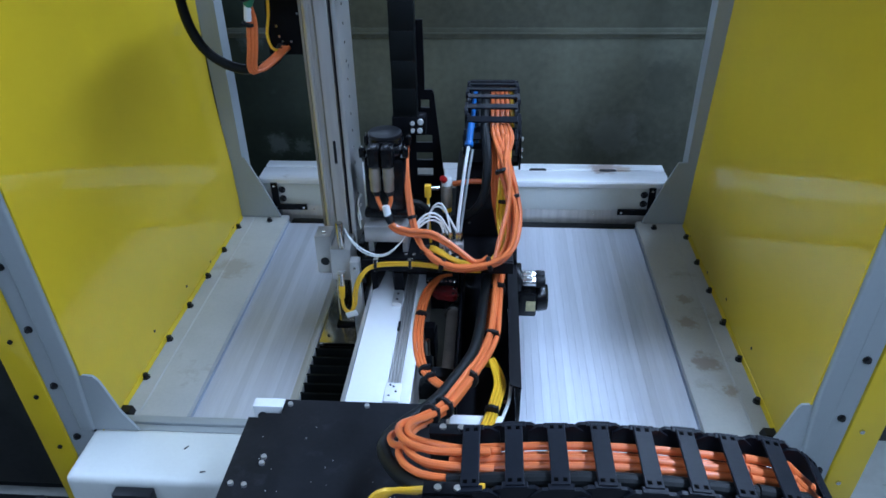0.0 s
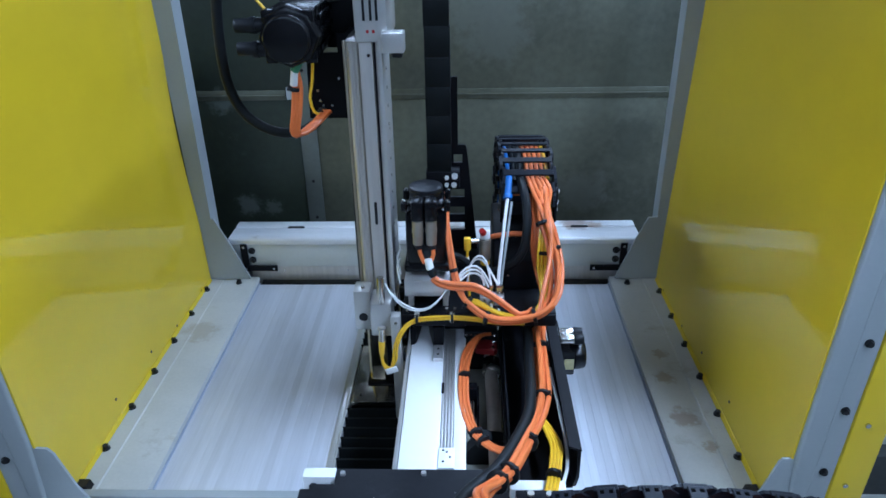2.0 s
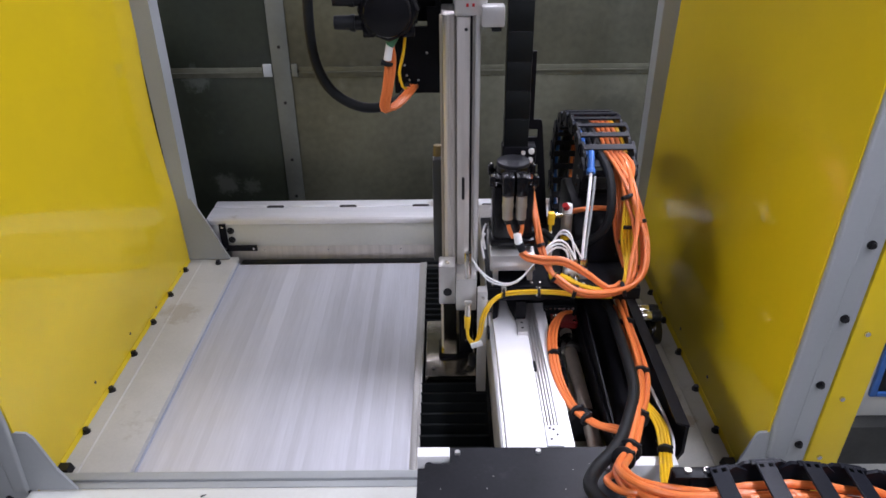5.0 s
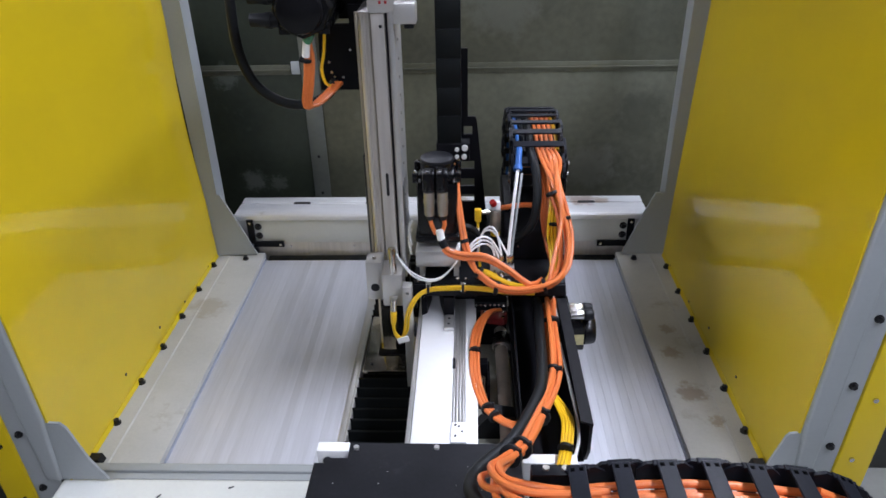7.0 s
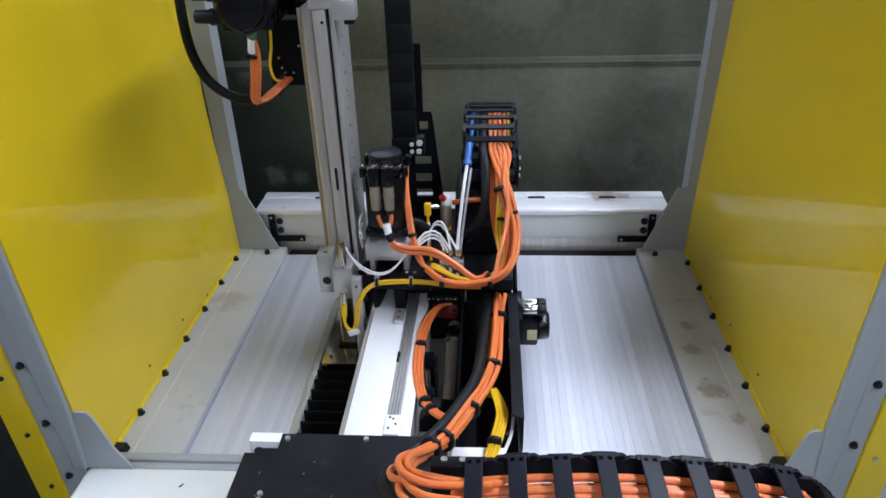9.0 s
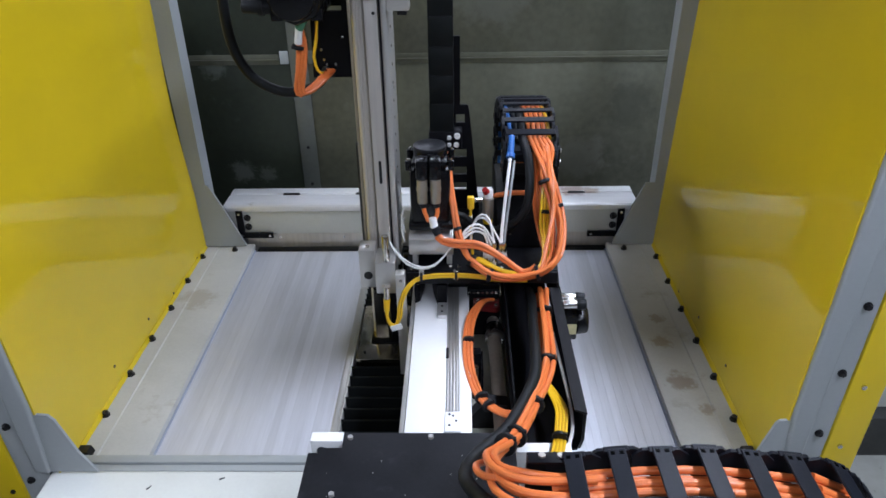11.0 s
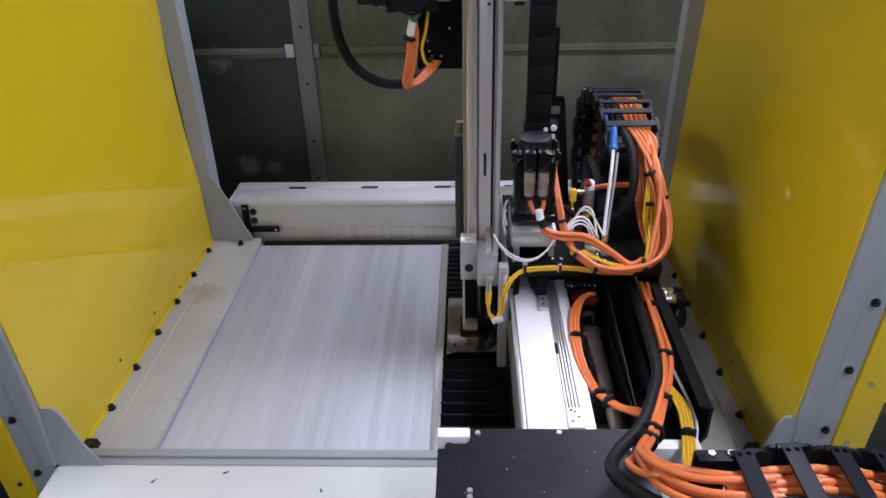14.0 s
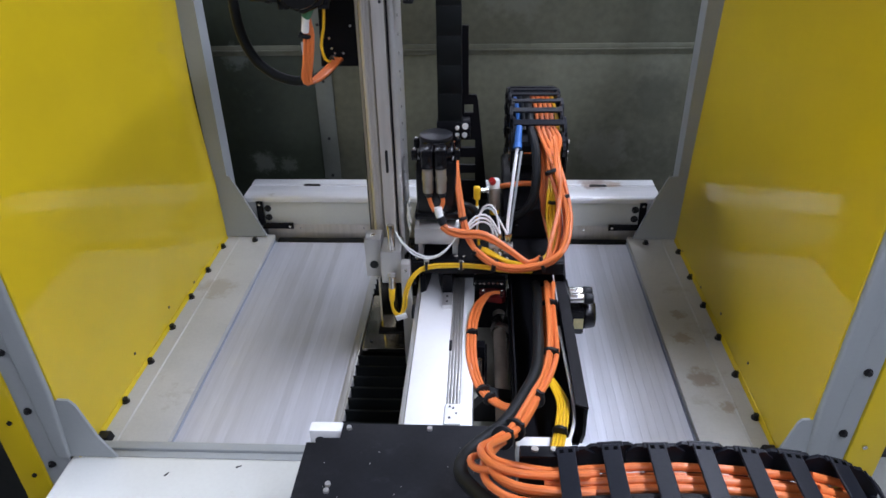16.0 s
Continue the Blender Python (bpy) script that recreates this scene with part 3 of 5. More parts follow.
# axis beam along y with its white cover strips
ax = thing("linear_axis", (-0.23, 1.4, 0.0), "white-topped aluminium linear axis beam with a grooved rail", "linear axis", rides=True)
part("beam_body", box(B(), -0.288, -0.152, 0.99, 2.10, 0.02, 0.206, 0.002), ALU_LONG, ax)
part("cover_strip", box(B(), -0.281, -0.2035, 0.99, 1.58, 0.2065, 0.215, 0.0015), WHITE_STRIP, ax, "white cover strip")
part("cover_strip", box(B(), -0.1765, -0.1515, 0.99, 1.75, 0.2065, 0.2145, 0.0015), WHITE_STRIP, ax, "white cover strip")
b = box(B(), -0.292, -0.2825, 0.99, 1.70, 0.19, 0.209, 0.001)
part("side_rail", b, ALUMINIUM, ax)
b = B()
for x in (-0.2027, -0.1962, -0.1897, -0.1832):
    box(b, x, x + 0.0048, 1.061, 1.75, 0.2065, 0.2125, 0.0008)
part("grooved_rail", b, ALUMINIUM, ax, "grooved aluminium rail")
b = box(B(), -0.204, -0.173, 1.006, 1.060, 0.2066, 0.221, 0.001)
part("end_plate", b, WHITE_STRIP, ax)
for dx, dy in ((-0.195, 1.022), (-0.182, 1.034), (-0.188, 1.048), (-0.195, 1.052)):
    part("screw", rod(B(), (dx, dy, 0.221), (dx, dy, 0.2225), 0.0022, seg=8), DARK_BOLT, ax)
b = box(B(), -0.2045, -0.1985, 1.235, 1.27, 0.2127, 0.2175, 0.002)
part("reader_clip", b, BLACK_PLASTIC, ax)
part("lock_clip", box(B(), -0.298, -0.2925, 1.37, 1.40, 0.20, 0.222, 0.002), BLACK_PLASTIC, ax)
part("undercarriage", box(B(), -0.47, 0.05, 1.19, 1.90, -0.16, -0.075, 0.004), DARK_PIT, ax, "dark base plate under the axis")
part("gap_floor", box(B(), -0.1515, -0.067, 1.0, 1.495, 0.070, 0.086), GAP_STEEL, ax, "oily grey steel floor plate")
for y in (1.05, 1.30, 1.6, 1.9):
    part("foot", box(B(), -0.28, -0.175, y, y + 0.05, -0.075, 0.0195), DARK_PIT, ax)

# slider that carries the shelf along the axis
sd = thing("axis_slider", (-0.22, 1.5, 0.2155), "black slider hood with a small aluminium stop on the axis beam", "slider", rides="shelf")
b = box(B(), -0.227, -0.2045, 1.325, 1.378, 0.2155, 0.226, 0.001)
part("stop_bracket", b, ALUMINIUM, sd, "small aluminium stop with two holes")
for dy in (1.34, 1.362):
    part("hole", rod(B(), (-0.216, dy, 0.226), (-0.216, dy, 0.2268), 0.003, seg=10), DARK_BOLT, sd)
part("sliding_hood", slab(B(), [(-0.243, 1.60), (-0.247, 1.50), (-0.240, 1.44), (-0.228, 1.385), (-0.2045, 1.385), (-0.2045, 1.60)], 0.2155, 0.270, "z"), BLACK_METAL, sd, "black sliding hood under the shelf")
part("hood_cheek", slab(B(), [(-0.283, 1.60), (-0.283, 1.39), (-0.270, 1.40), (-0.262, 1.46), (-0.258, 1.60)], 0.2155, 0.262, "z"), BLACK_METAL, sd)
part("hood_screw", capscrew(B(), (-0.276, 1.402, 0.262), (0, 0, 1), 0.003, 0.002), STEEL, sd)
part("slide_block", box(B(), -0.2035, -0.152, 1.46, 1.74, 0.2155, 0.30, 0.003), BLACK_METAL, sd)

# bellows
bl = thing("bellows", (-0.39, 1.3, -0.06), "black pleated bellows beside the axis beam", "bellows", rides=True)
PLEATS = []  # each pleat with its share of the slider's way
for y0, count, share in ((1.152, 9, lambda k: k / 9), (1.71, 11, lambda k: 1 - k / 11)):
    for k in range(count):
        y = y0 + 0.034 * k
        b = slab(B(), [(y, -0.06), (y + 0.003, -0.058), (y + 0.014, -0.018), (y + 0.019, -0.016), (y + 0.034, -0.056), (y + 0.035, -0.06)], -0.462, -0.293, "x")
        PLEATS.append((part("pleat", b, BELLOWS, bl), share(k)))
part("base_sheet", box(B(), -0.464, -0.292, 1.15, 2.1, -0.0745, -0.0605), BELLOWS, bl)

# lifting mast
ms = thing("lifting_mast", (-0.35, 1.52, 0.0), "upright aluminium lifting column with a bright guide rail", "lifting column", rides="mast")
mf = thing("mast_foot", (-0.38, 1.55, -0.03), "polished steel base plate with a short bright column", "mounting base", rides="shelf")
b = box(B(), -0.452, -0.318, 1.446, 1.70, -0.03, 0.0, 0.003)
part("base_plate", b, POLISHED, mf, "bright steel base plate")
b = slab(B(), [(-0.408, 1.530), (-0.402, 1.524), (-0.368, 1.524), (-0.362, 1.530), (-0.362, 1.574), (-0.37, 1.586), (-0.39, 1.586), (-0.408, 1.574)], 0.0065, 0.29, "z")
part("guide_block", box(B(), -0.3605, -0.324, 1.536, 1.589, 0.0065, 0.256, 0.003), BLACK_METAL, mf)
for z in (0.05, 0.12, 0.19):
    part("block_screw", capscrew(B(), (-0.342, 1.536, z), (0, -1, 0), 0.004, 0.003), STEEL, mf)
part("lower_column", b, POLISHED, mf, "polished steel lower column")
part("foot_collar", box(B(), -0.416, -0.322, 1.514, 1.60, 0.0005, 0.006, 0.001), BLACK_METAL, mf)
part("foot_stub", rod(B(), (-0.325, 1.49, 0.0005), (-0.325, 1.49, 0.035), 0.012, seg=16, bevel=0.002), BLACK_PLASTIC, mf)
part("base_screw", capscrew(B(), (-0.43, 1.474, 0.0), (0, 0, 1), 0.004, 0.003), DARK_BOLT, mf)
part("base_screw", capscrew(B(), (-0.345, 1.460, 0.0), (0, 0, 1), 0.004, 0.003), DARK_BOLT, mf)
# upper column: a body with separate front strips
part("column_body", box(B(), -0.399, -0.3305, 1.470, 1.585, 0.30, 0.932, 0.003), ALU_LONG, ms)
part("left_edge_strip", box(B(), -0.4030, -0.3965, 1.462, 1.4695, 0.33, 0.932, 0.001), material("aged_brass", (0.34, 0.295, 0.22), 0.4, metal=0.7, vary=0.15), ms, "brownish edge strip")
b = B()
slab(b, [(-0.3955, 1.4695), (-0.3955, 1.461), (-0.390, 1.4565), (-0.386, 1.4565), (-0.384, 1.459), (-0.380, 1.459), (-0.378, 1.4565), (-0.373, 1.4565), (-0.369, 1.461), (-0.369, 1.4695)], 0.33, 0.932, "z")
part("rounded_strip", b, ALU_LONG, ms)
part("front_strip", box(B(), -0.3675, -0.3395, 1.449, 1.4695, 0.33, 0.932, 0.0015), ALU_LONG, ms)
part("groove", box(B(), -0.3390, -0.3345, 1.462, 1.4695, 0.33, 0.932), DARK_BOLT, ms)
part("inner_strip", box(B(), -0.3340, -0.3305, 1.4545, 1.4695, 0.33, 0.932, 0.001), ALU_LONG, ms)
part("guide_rail", box(B(), -0.3300, -0.3185, 1.440, 1.575, 0.31, 0.955, 0.003), ALUMINIUM, ms, "bright linear guide rail")
for kz in range(15):
    z = 0.35 + kz * 0.04
    part("rail_screw", rod(B(), (-0.3185, 1.487, z), (-0.317, 1.487, z), 0.0035, seg=10), STEEL, ms)
b = B()
for z in (0.527, 0.577):
    rod(b, (-0.3535, 1.4489, z), (-0.3535, 1.4478, z), 0.0032, seg=10)
box(b, -0.3567, -0.3503, 1.4478, 1.4489, 0.527, 0.577)
part("slot", b, DARK_BOLT, ms)
part("top_screw", rod(B(), (-0.348, 1.4489, 0.905), (-0.348, 1.4465, 0.905), 0.0035, seg=10), DARK_BOLT, ms)
part("rear_cover", box(B(), -0.425, -0.400, 1.565, 1.66, 0.295, 0.575, 0.004), DARK_PIT, ms)
b = rod(B(), (-0.412, 1.60, 0.575), (-0.412, 1.60, 0.60), 0.012, 0.010, seg=14)
part("rear_knob", b, material("dull_bronze", (0.22, 0.17, 0.09), 0.4, metal=0.8), ms)
# clamp at the foot of the column
cb = thing("column_clamp", (-0.36, 1.43, 0.3), "milled aluminium clamp blocks with a bore and a dowel", "clamp", rides="front")
b = box(B(), -0.411, -0.3725, 1.418, 1.4685, 0.262, 0.364, 0.002)
part("clamp_block", b, ALUMINIUM, cb, "milled clamp block with a bore")
part("bore", rod(B(), (-0.391, 1.4186, 0.296), (-0.391, 1.4165, 0.296), 0.0105, seg=20), DARK_BOLT, cb)
part("clamp_screw", capscrew(B(), (-0.391, 1.435, 0.364), (0, 0, 1), 0.005, 0.004), STEEL, cb)
b = box(B(), -0.3715, -0.3235, 1.395, 1.4675, 0.258, 0.344, 0.003)
part("sensor_block", b, ALUMINIUM, cb, "milled sensor block")
part("dowel", rod(B(), (-0.344, 1.402, 0.3445), (-0.344, 1.402, 0.412), 0.0085, seg=18, bevel=0.0015), STEEL, cb, "steel dowel with a domed end")
part("side_bar", box(B(), -0.322, -0.300, 1.368, 1.394, 0.035, 0.327, 0.002), ALUMINIUM, cb, "upright aluminium bar")
b = capscrew(B(), (-0.310, 1.3675, 0.312), (0, -1, 0), 0.004, 0.003)
part("bar_screw", b, STEEL, cb)
part("bar_buffer", rod(B(), (-0.300, 1.381, 0.27), (-0.289, 1.381, 0.27), 0.007, seg=12), BLACK_PLASTIC, cb)
# head of the mast
b = box(B(), -0.372, -0.306, 1.44, 1.62, 0.9325, 1.09, 0.004)
part("head_block", b, ALUMINIUM, ms, "milled aluminium drive head")
for x in (-0.352, -0.338, -0.326):
    part("head_slot", box(B(), x - 0.0025, x + 0.0025, 1.4385, 1.4405, 0.975, 1.05), DARK_BOLT, ms)
for x in (-0.346, -0.334):
    part("warning_mark", box(B(), x - 0.0025, x + 0.0025, 1.4385, 1.44, 0.951, 0.957), RED_PLASTIC, ms, "small red mark")
part("end_stop", box(B(), -0.3175, -0.272, 1.42, 1.455, 0.914, 0.955, 0.003), ALUMINIUM, ms, "aluminium end stop")
part("end_stop_pad", box(B(), -0.298, -0.277, 1.425, 1.45, 0.904, 0.9137, 0.003), BLACK_PLASTIC, ms)
part("side_knob", rod(B(), (-0.305, 1.47, 1.03), (-0.284, 1.47, 1.03), 0.015, seg=16, bevel=0.003), STEEL, ms)


# lifting motor at the mast's head, end cap towards the front
m2 = thing("servo_motor", (-0.51, 1.6, 0.94), "black servo motor lying beside the head of the mast", "servo motor", "servo motors", rides="mast")
cx, cz = -0.505, 0.945
b = box(B(), cx - 0.052, cx + 0.052, 1.475, 1.72, cz - 0.052, cz + 0.052, 0.012)
part("body", b, BLACK_PAINT, m2)
for dz in (-0.03, 0.0, 0.03):
    part("rib", box(B(), cx + 0.0522, cx + 0.057, 1.49, 1.70, cz + dz - 0.006, cz + dz + 0.006, 0.002), BLACK_PAINT, m2)
part("end_bell", rod(B(), (cx, 1.474, cz), (cx, 1.43, cz), 0.066, 0.060, seg=8, bevel=0.006), BLACK_PAINT, m2)
part("end_cap", rod(B(), (cx, 1.4295, cz), (cx, 1.405, cz), 0.050, 0.046, seg=32, bevel=0.005), BLACK_PAINT, m2)
for a in range(4):
    t_ = radians(45 + 90 * a)
    part("lug", box(B(), cx + 0.058 * math.cos(t_) - 0.012, cx + 0.058 * math.cos(t_) + 0.012, 1.44, 1.474, cz + 0.058 * math.sin(t_) - 0.012, cz + 0.058 * math.sin(t_) + 0.012, 0.003), BLACK_PAINT, m2)
for dz in (0.022, -0.026):
    part("connector", rod(B(), (cx - 0.052, 1.455, cz + dz), (cx - 0.112, 1.455, cz + dz * 0.95), 0.0155, 0.014, seg=16, bevel=0.003), BLACK_PLASTIC, m2)
    part("connector_ring", rod(B(), (cx - 0.068, 1.455, cz + dz), (cx - 0.078, 1.455, cz + dz), 0.0175, seg=16), BLACK_PLASTIC, m2)
part("mounting_flange", box(B(), cx - 0.06, -0.3725, 1.63, 1.76, cz - 0.06, cz + 0.06, 0.004), BLACK_METAL, m2)
b = slab(B(), [(-0.506, 0.742), (-0.42, 0.742), (-0.402, 0.742), (-0.402, 0.93), (-0.43, 0.93), (-0.43, 0.889), (-0.500, 0.889)], 1.558, 1.566, "y")
part("bracket", b, BLACK_METAL, m2, "black angle bracket with small screws")
part("bracket_web", box(B(), -0.412, -0.4, 1.567, 1.64, 0.745, 0.93), BLACK_METAL, m2)
for x, z in ((-0.482, 0.806), (-0.478, 0.783), (-0.472, 0.772), (-0.452, 0.772), (-0.432, 0.833)):
    part("bracket_screw", rod(B(), (x, 1.5577, z), (x, 1.5555, z), 0.003, seg=10), STEEL, m2)

# drive motor on the shelf, upright
sh = thing("shelf_plate", (-0.12, 1.5, 0.3), "black shelf plate carrying motor and valves", "mounting plate", rides="front")
part("plate", box(B(), -0.298, 0.055, 1.395, 1.76, 0.305, 0.322, 0.002), BLACK_METAL, sh)
part("front_lip", box(B(), -0.298, 0.055, 1.388, 1.3945, 0.290, 0.320, 0.0015), BLACK_METAL, sh)
for x, y in ((-0.286, 1.402), (-0.195, 1.41), (-0.176, 1.41), (0.045, 1.41)):
    part("screw", capscrew(B(), (x, y, 0.322), (0, 0, 1), 0.0045, 0.004), STEEL, sh)
part("motor_plate", box(B(), -0.292, -0.188, 1.42, 1.56, 0.350, 0.392, 0.003), ALUMINIUM, sh, "aluminium motor mounting plate")
for x in (-0.284, -0.204):
    part("spacer", box(B(), x, x + 0.012, 1.425, 1.55, 0.3225, 0.3497), ALUMINIUM, sh)

m1 = thing("servo_motor", (-0.24, 1.49, 0.39), "black upright servo motor with two metal connectors", "servo motor", "servo motors", rides="motor")
b = box(B(), -0.286, -0.194, 1.446, 1.54, 0.3925, 0.540, 0.010)
part("body", b, BLACK_PAINT, m1)
part("flange", box(B(), -0.292, -0.188, 1.44, 1.546, 0.3922, 0.412, 0.006), BLACK_PAINT, m1)
part("shoulder", box(B(), -0.281, -0.199, 1.451, 1.535, 0.5405, 0.562, 0.010), BLACK_PAINT, m1)
part("end_bell", rod(B(), (-0.24, 1.493, 0.5625), (-0.24, 1.493, 0.578), 0.0385, 0.036, seg=32, bevel=0.003), BLACK_PAINT, m1)
part("end_cap", rod(B(), (-0.24, 1.493, 0.5783), (-0.24, 1.493, 0.587), 0.0385, 0.0375, seg=32, bevel=0.002), PLATE_BLACK, m1)
for x in (-0.288, -0.192):
    for y in (1.458, 1.527):
        part("ear", box(B(), x - 0.007, x + 0.007, y - 0.009, y + 0.009, 0.540, 0.564, 0.003), BLACK_PAINT, m1)
        part("ear_screw", capscrew(B(), (x, y, 0.564), (0, 0, 1), 0.0035, 0.003), STEEL, m1)
for x in (-0.256, -0.2265):
    con = part("connector", rod(B(), (x, 1.418, 0.534), (x, 1.416, 0.478), 0.0122, 0.0115, seg=18, bevel=0.0015), DULL_METAL, m1, "dull metal connector")
    part("ring", rod(B(), (x, 1.4175, 0.515), (x, 1.417, 0.507), 0.0132, seg=18), DULL_METAL, con, root=m1)
    part("knuckle", box(B(), x - 0.0135, x + 0.0135, 1.406, 1.4455, 0.535, 0.582, 0.006), BLACK_PAINT, m1)
    part("gland", rod(B(), (x, 1.416, 0.4775), (x + 0.003, 1.415, 0.467), 0.009, 0.007, seg=14), BLACK_PLASTIC, m1)
    b = tube(B(), [(x, 1.416, 0.478), (x + 0.004, 1.412, 0.456), (-0.236 + (x + 0.24) * 0.4, 1.405, 0.436)], 0.0048)
    part("cable", b, ORANGE, m1, "orange motor cable")
part("cable_label", rod(B(), (-0.2345, 1.403, 0.447), (-0.230, 1.398, 0.425), 0.0088, seg=14), WHITE_PLASTIC, m1, "pale cable marker")
part("cable_sleeve", rod(B(), (-0.2298, 1.3975, 0.4245), (-0.2215, 1.392, 0.409), 0.0105, 0.009, seg=14), BLACK_PLASTIC, m1)

# side motor low at the right of the tray
m3 = thing("servo_motor", (0.1, 1.5, 0.12), "small black servo motor with bright connectors beside the cable tray", "servo motor", "servo motors", rides=True)
part("body", box(B(), 0.062, 0.122, 1.47, 1.55, 0.085, 0.158, 0.006), BLACK_PAINT, m3)
part("end_bell", rod(B(), (0.1225, 1.51, 0.122), (0.152, 1.51, 0.122), 0.039, 0.034, seg=24, bevel=0.005), BLACK_PAINT, m3)
part("rating_plate", box(B(), 0.095, 0.119, 1.4685, 1.4697, 0.105, 0.135), RATING, m3, "small pale yellow rating plate")
for dy in (0.0, 0.028):
    part("connector", rod(B(), (0.083, 1.488 + dy, 0.184), (0.118, 1.488 + dy, 0.184), 0.0125, seg=18, bevel=0.0015), STEEL, m3, "bright metal connector")
    part("connector_cap", rod(B(), (0.1183, 1.488 + dy, 0.184), (0.142, 1.488 + dy, 0.184), 0.015, 0.013, seg=18, bevel=0.003), BLACK_PLASTIC, m3)
part("terminal_box", box(B(), 0.062, 0.0825, 1.475, 1.545, 0.1585, 0.205, 0.004), BLACK_PAINT, m3)

# cable tray along the axis
tr = thing("cable_tray", (0.0, 1.25, 0.13), "black sheet metal cable tray holding the cable bundle", "cable tray", rides=True)
part("tray_floor", box(B(), -0.062, 0.060, 1.05, 1.80, 0.128, 0.133), BLACK_METAL, tr)
part("right_wall", slab(B(), [(1.03, 0.175), (1.055, 0.128), (1.47, 0.128), (1.47, 0.24), (1.03, 0.24)], 0.0605, 0.0665, "x"), BLACK_METAL, tr)
part("right_flange", slab(B(), [(0.044, 1.04), (0.0675, 1.03), (0.0675, 1.47), (0.044, 1.47)], 0.2405, 0.2445, "z"), BLACK_METAL, tr)
part("left_wall", slab(B(), [(1.05, 0.128), (1.50, 0.128), (1.50, 0.262), (1.05, 0.205)], -0.066, -0.0625, "x"), BLACK_METAL, tr)
part("left_rail", box(B(), -0.072, -0.0665, 1.04, 1.5, 0.19, 0.202, 0.001), BLACK_METAL, tr)
for y in (1.12, 1.22, 1.30, 1.42):
    part("tie_slot", box(B(), -0.0624, -0.0615, y, y + 0.012, 0.195, 0.201), STEEL, tr)
part("tray_screw", capscrew(B(), (0.040, 1.10, 0.133), (0, 0, 1), 0.006, 0.006), STEEL, tr)
for y in (1.12, 1.38, 1.7):
    part("support", box(B(), -0.05, 0.05, y, y + 0.03, -0.0745, 0.1275), BLACK_METAL, tr)
part("side_shield", slab(B(), [(1.47, 0.14), (1.78, 0.14), (1.78, 0.33), (1.60, 0.33), (1.55, 0.30), (1.47, 0.26)], 0.062, 0.067, "x"), BLACK_METAL, tr, "black sheet shield")

# drive screw in the gap
ds = thing("drive_screw", (-0.085, 1.3, 0.1), "polished drive spindle with a black support block", "drive spindle", rides=True)
part("spindle", rod(B(), (-0.088, 1.02, 0.125), (-0.090, 1.60, 0.125), 0.0155, seg=20), SPINDLE_STEEL, ds)
part("support", slab(B(), [(-0.150, 0.0865), (-0.072, 0.0865), (-0.072, 0.150), (-0.12, 0.158), (-0.150, 0.12)], 1.155, 1.185, "y"), BLACK_PLASTIC, ds, "black spindle support")
part("nut", rod(B(), (-0.088, 1.42, 0.125), (-0.088, 1.47, 0.125), 0.024, seg=20, bevel=0.003), STEEL, ds)
part("bearing_block", box(B(), -0.16, -0.073, 1.50, 1.58, -0.029, 0.19, 0.003), BLACK_METAL, ds)
part("side_fitting", box(B(), -0.150, -0.126, 1.30, 1.325, 0.0865, 0.175, 0.002), BLACK_METAL, ds)
part("fitting_arm", box(B(), -0.1255, -0.1215, 1.26, 1.33, 0.0865, 0.16), BLACK_METAL, ds)
part("fitting_screw", rod(B(), (-0.138, 1.255, 0.13), (-0.138, 1.255, 0.175), 0.006, seg=12), STEEL, ds)
part("fitting_post", rod(B(), (-0.138, 1.255, 0.0865), (-0.138, 1.255, 0.1295), 0.009, seg=12), BLACK_PLASTIC, ds)

# red connector block
rc = thing("connector_block", (-0.11, 1.44, 0.19), "red plastic connector block with small screws", "connector", rides="front")
b = slab(B(), [(-0.140, 1.428), (-0.125, 1.412), (-0.085, 1.405), (-0.077, 1.412), (-0.077, 1.445), (-0.10, 1.452), (-0.140, 1.448)], 0.196, 0.210, "z")
part("housing", b, DARK_RED, rc)
for x, y in ((-0.086, 1.416), (-0.084, 1.438), (-0.130, 1.438)):
    part("screw", capscrew(B(), (x, y, 0.210), (0, 0, 1), 0.004, 0.003), STEEL, rc)
part("arm", box(B(), -0.135, -0.085, 1.4525, 1.4995, 0.17, 0.199, 0.002), BLACK_METAL, rc)
part("strip", box(B(), -0.155, -0.075, 1.453, 1.478, 0.20, 0.232, 0.002), BLACK_PLASTIC, rc)
for k in range(7):
    part("terminal", rod(B(), (-0.150 + 0.011 * k, 1.4525, 0.224), (-0.150 + 0.011 * k, 1.450, 0.224), 0.0035, seg=8), STEEL, rc)

# black housing behind the valves
hs = thing("drive_housing", (-0.02, 1.6, 0.32), "black rounded drive housing on the shelf", "machine housing", rides="chain")
b = slab(B(), [(1.50, 0.3225), (1.755, 0.3225), (1.755, 0.44), (1.72, 0.455), (1.62, 0.455), (1.545, 0.44), (1.51, 0.40)], -0.085, 0.052, "x")
bmesh.ops.bevel(b, geom=list(b.edges), offset=0.008, segments=2, affect="EDGES", profile=0.5)
part("shell", b, BLACK_METAL, hs)
for x, z in ((0.018, 0.345), (0.035, 0.342), (-0.05, 0.36), (0.02, 0.40)):
    part("screw", rod(B(), (x, 1.5055 + (z - 0.3225) * 0.12, z), (x, 1.497 + (z - 0.3225) * 0.12, z), 0.003, seg=8), STEEL, hs)
part("chain_stand", slab(B(), [(1.60, 0.455), (1.70, 0.455), (1.68, 0.565), (1.585, 0.545)], -0.066, -0.062, "x"), BLACK_METAL, hs, "black side plate holding the chain end")
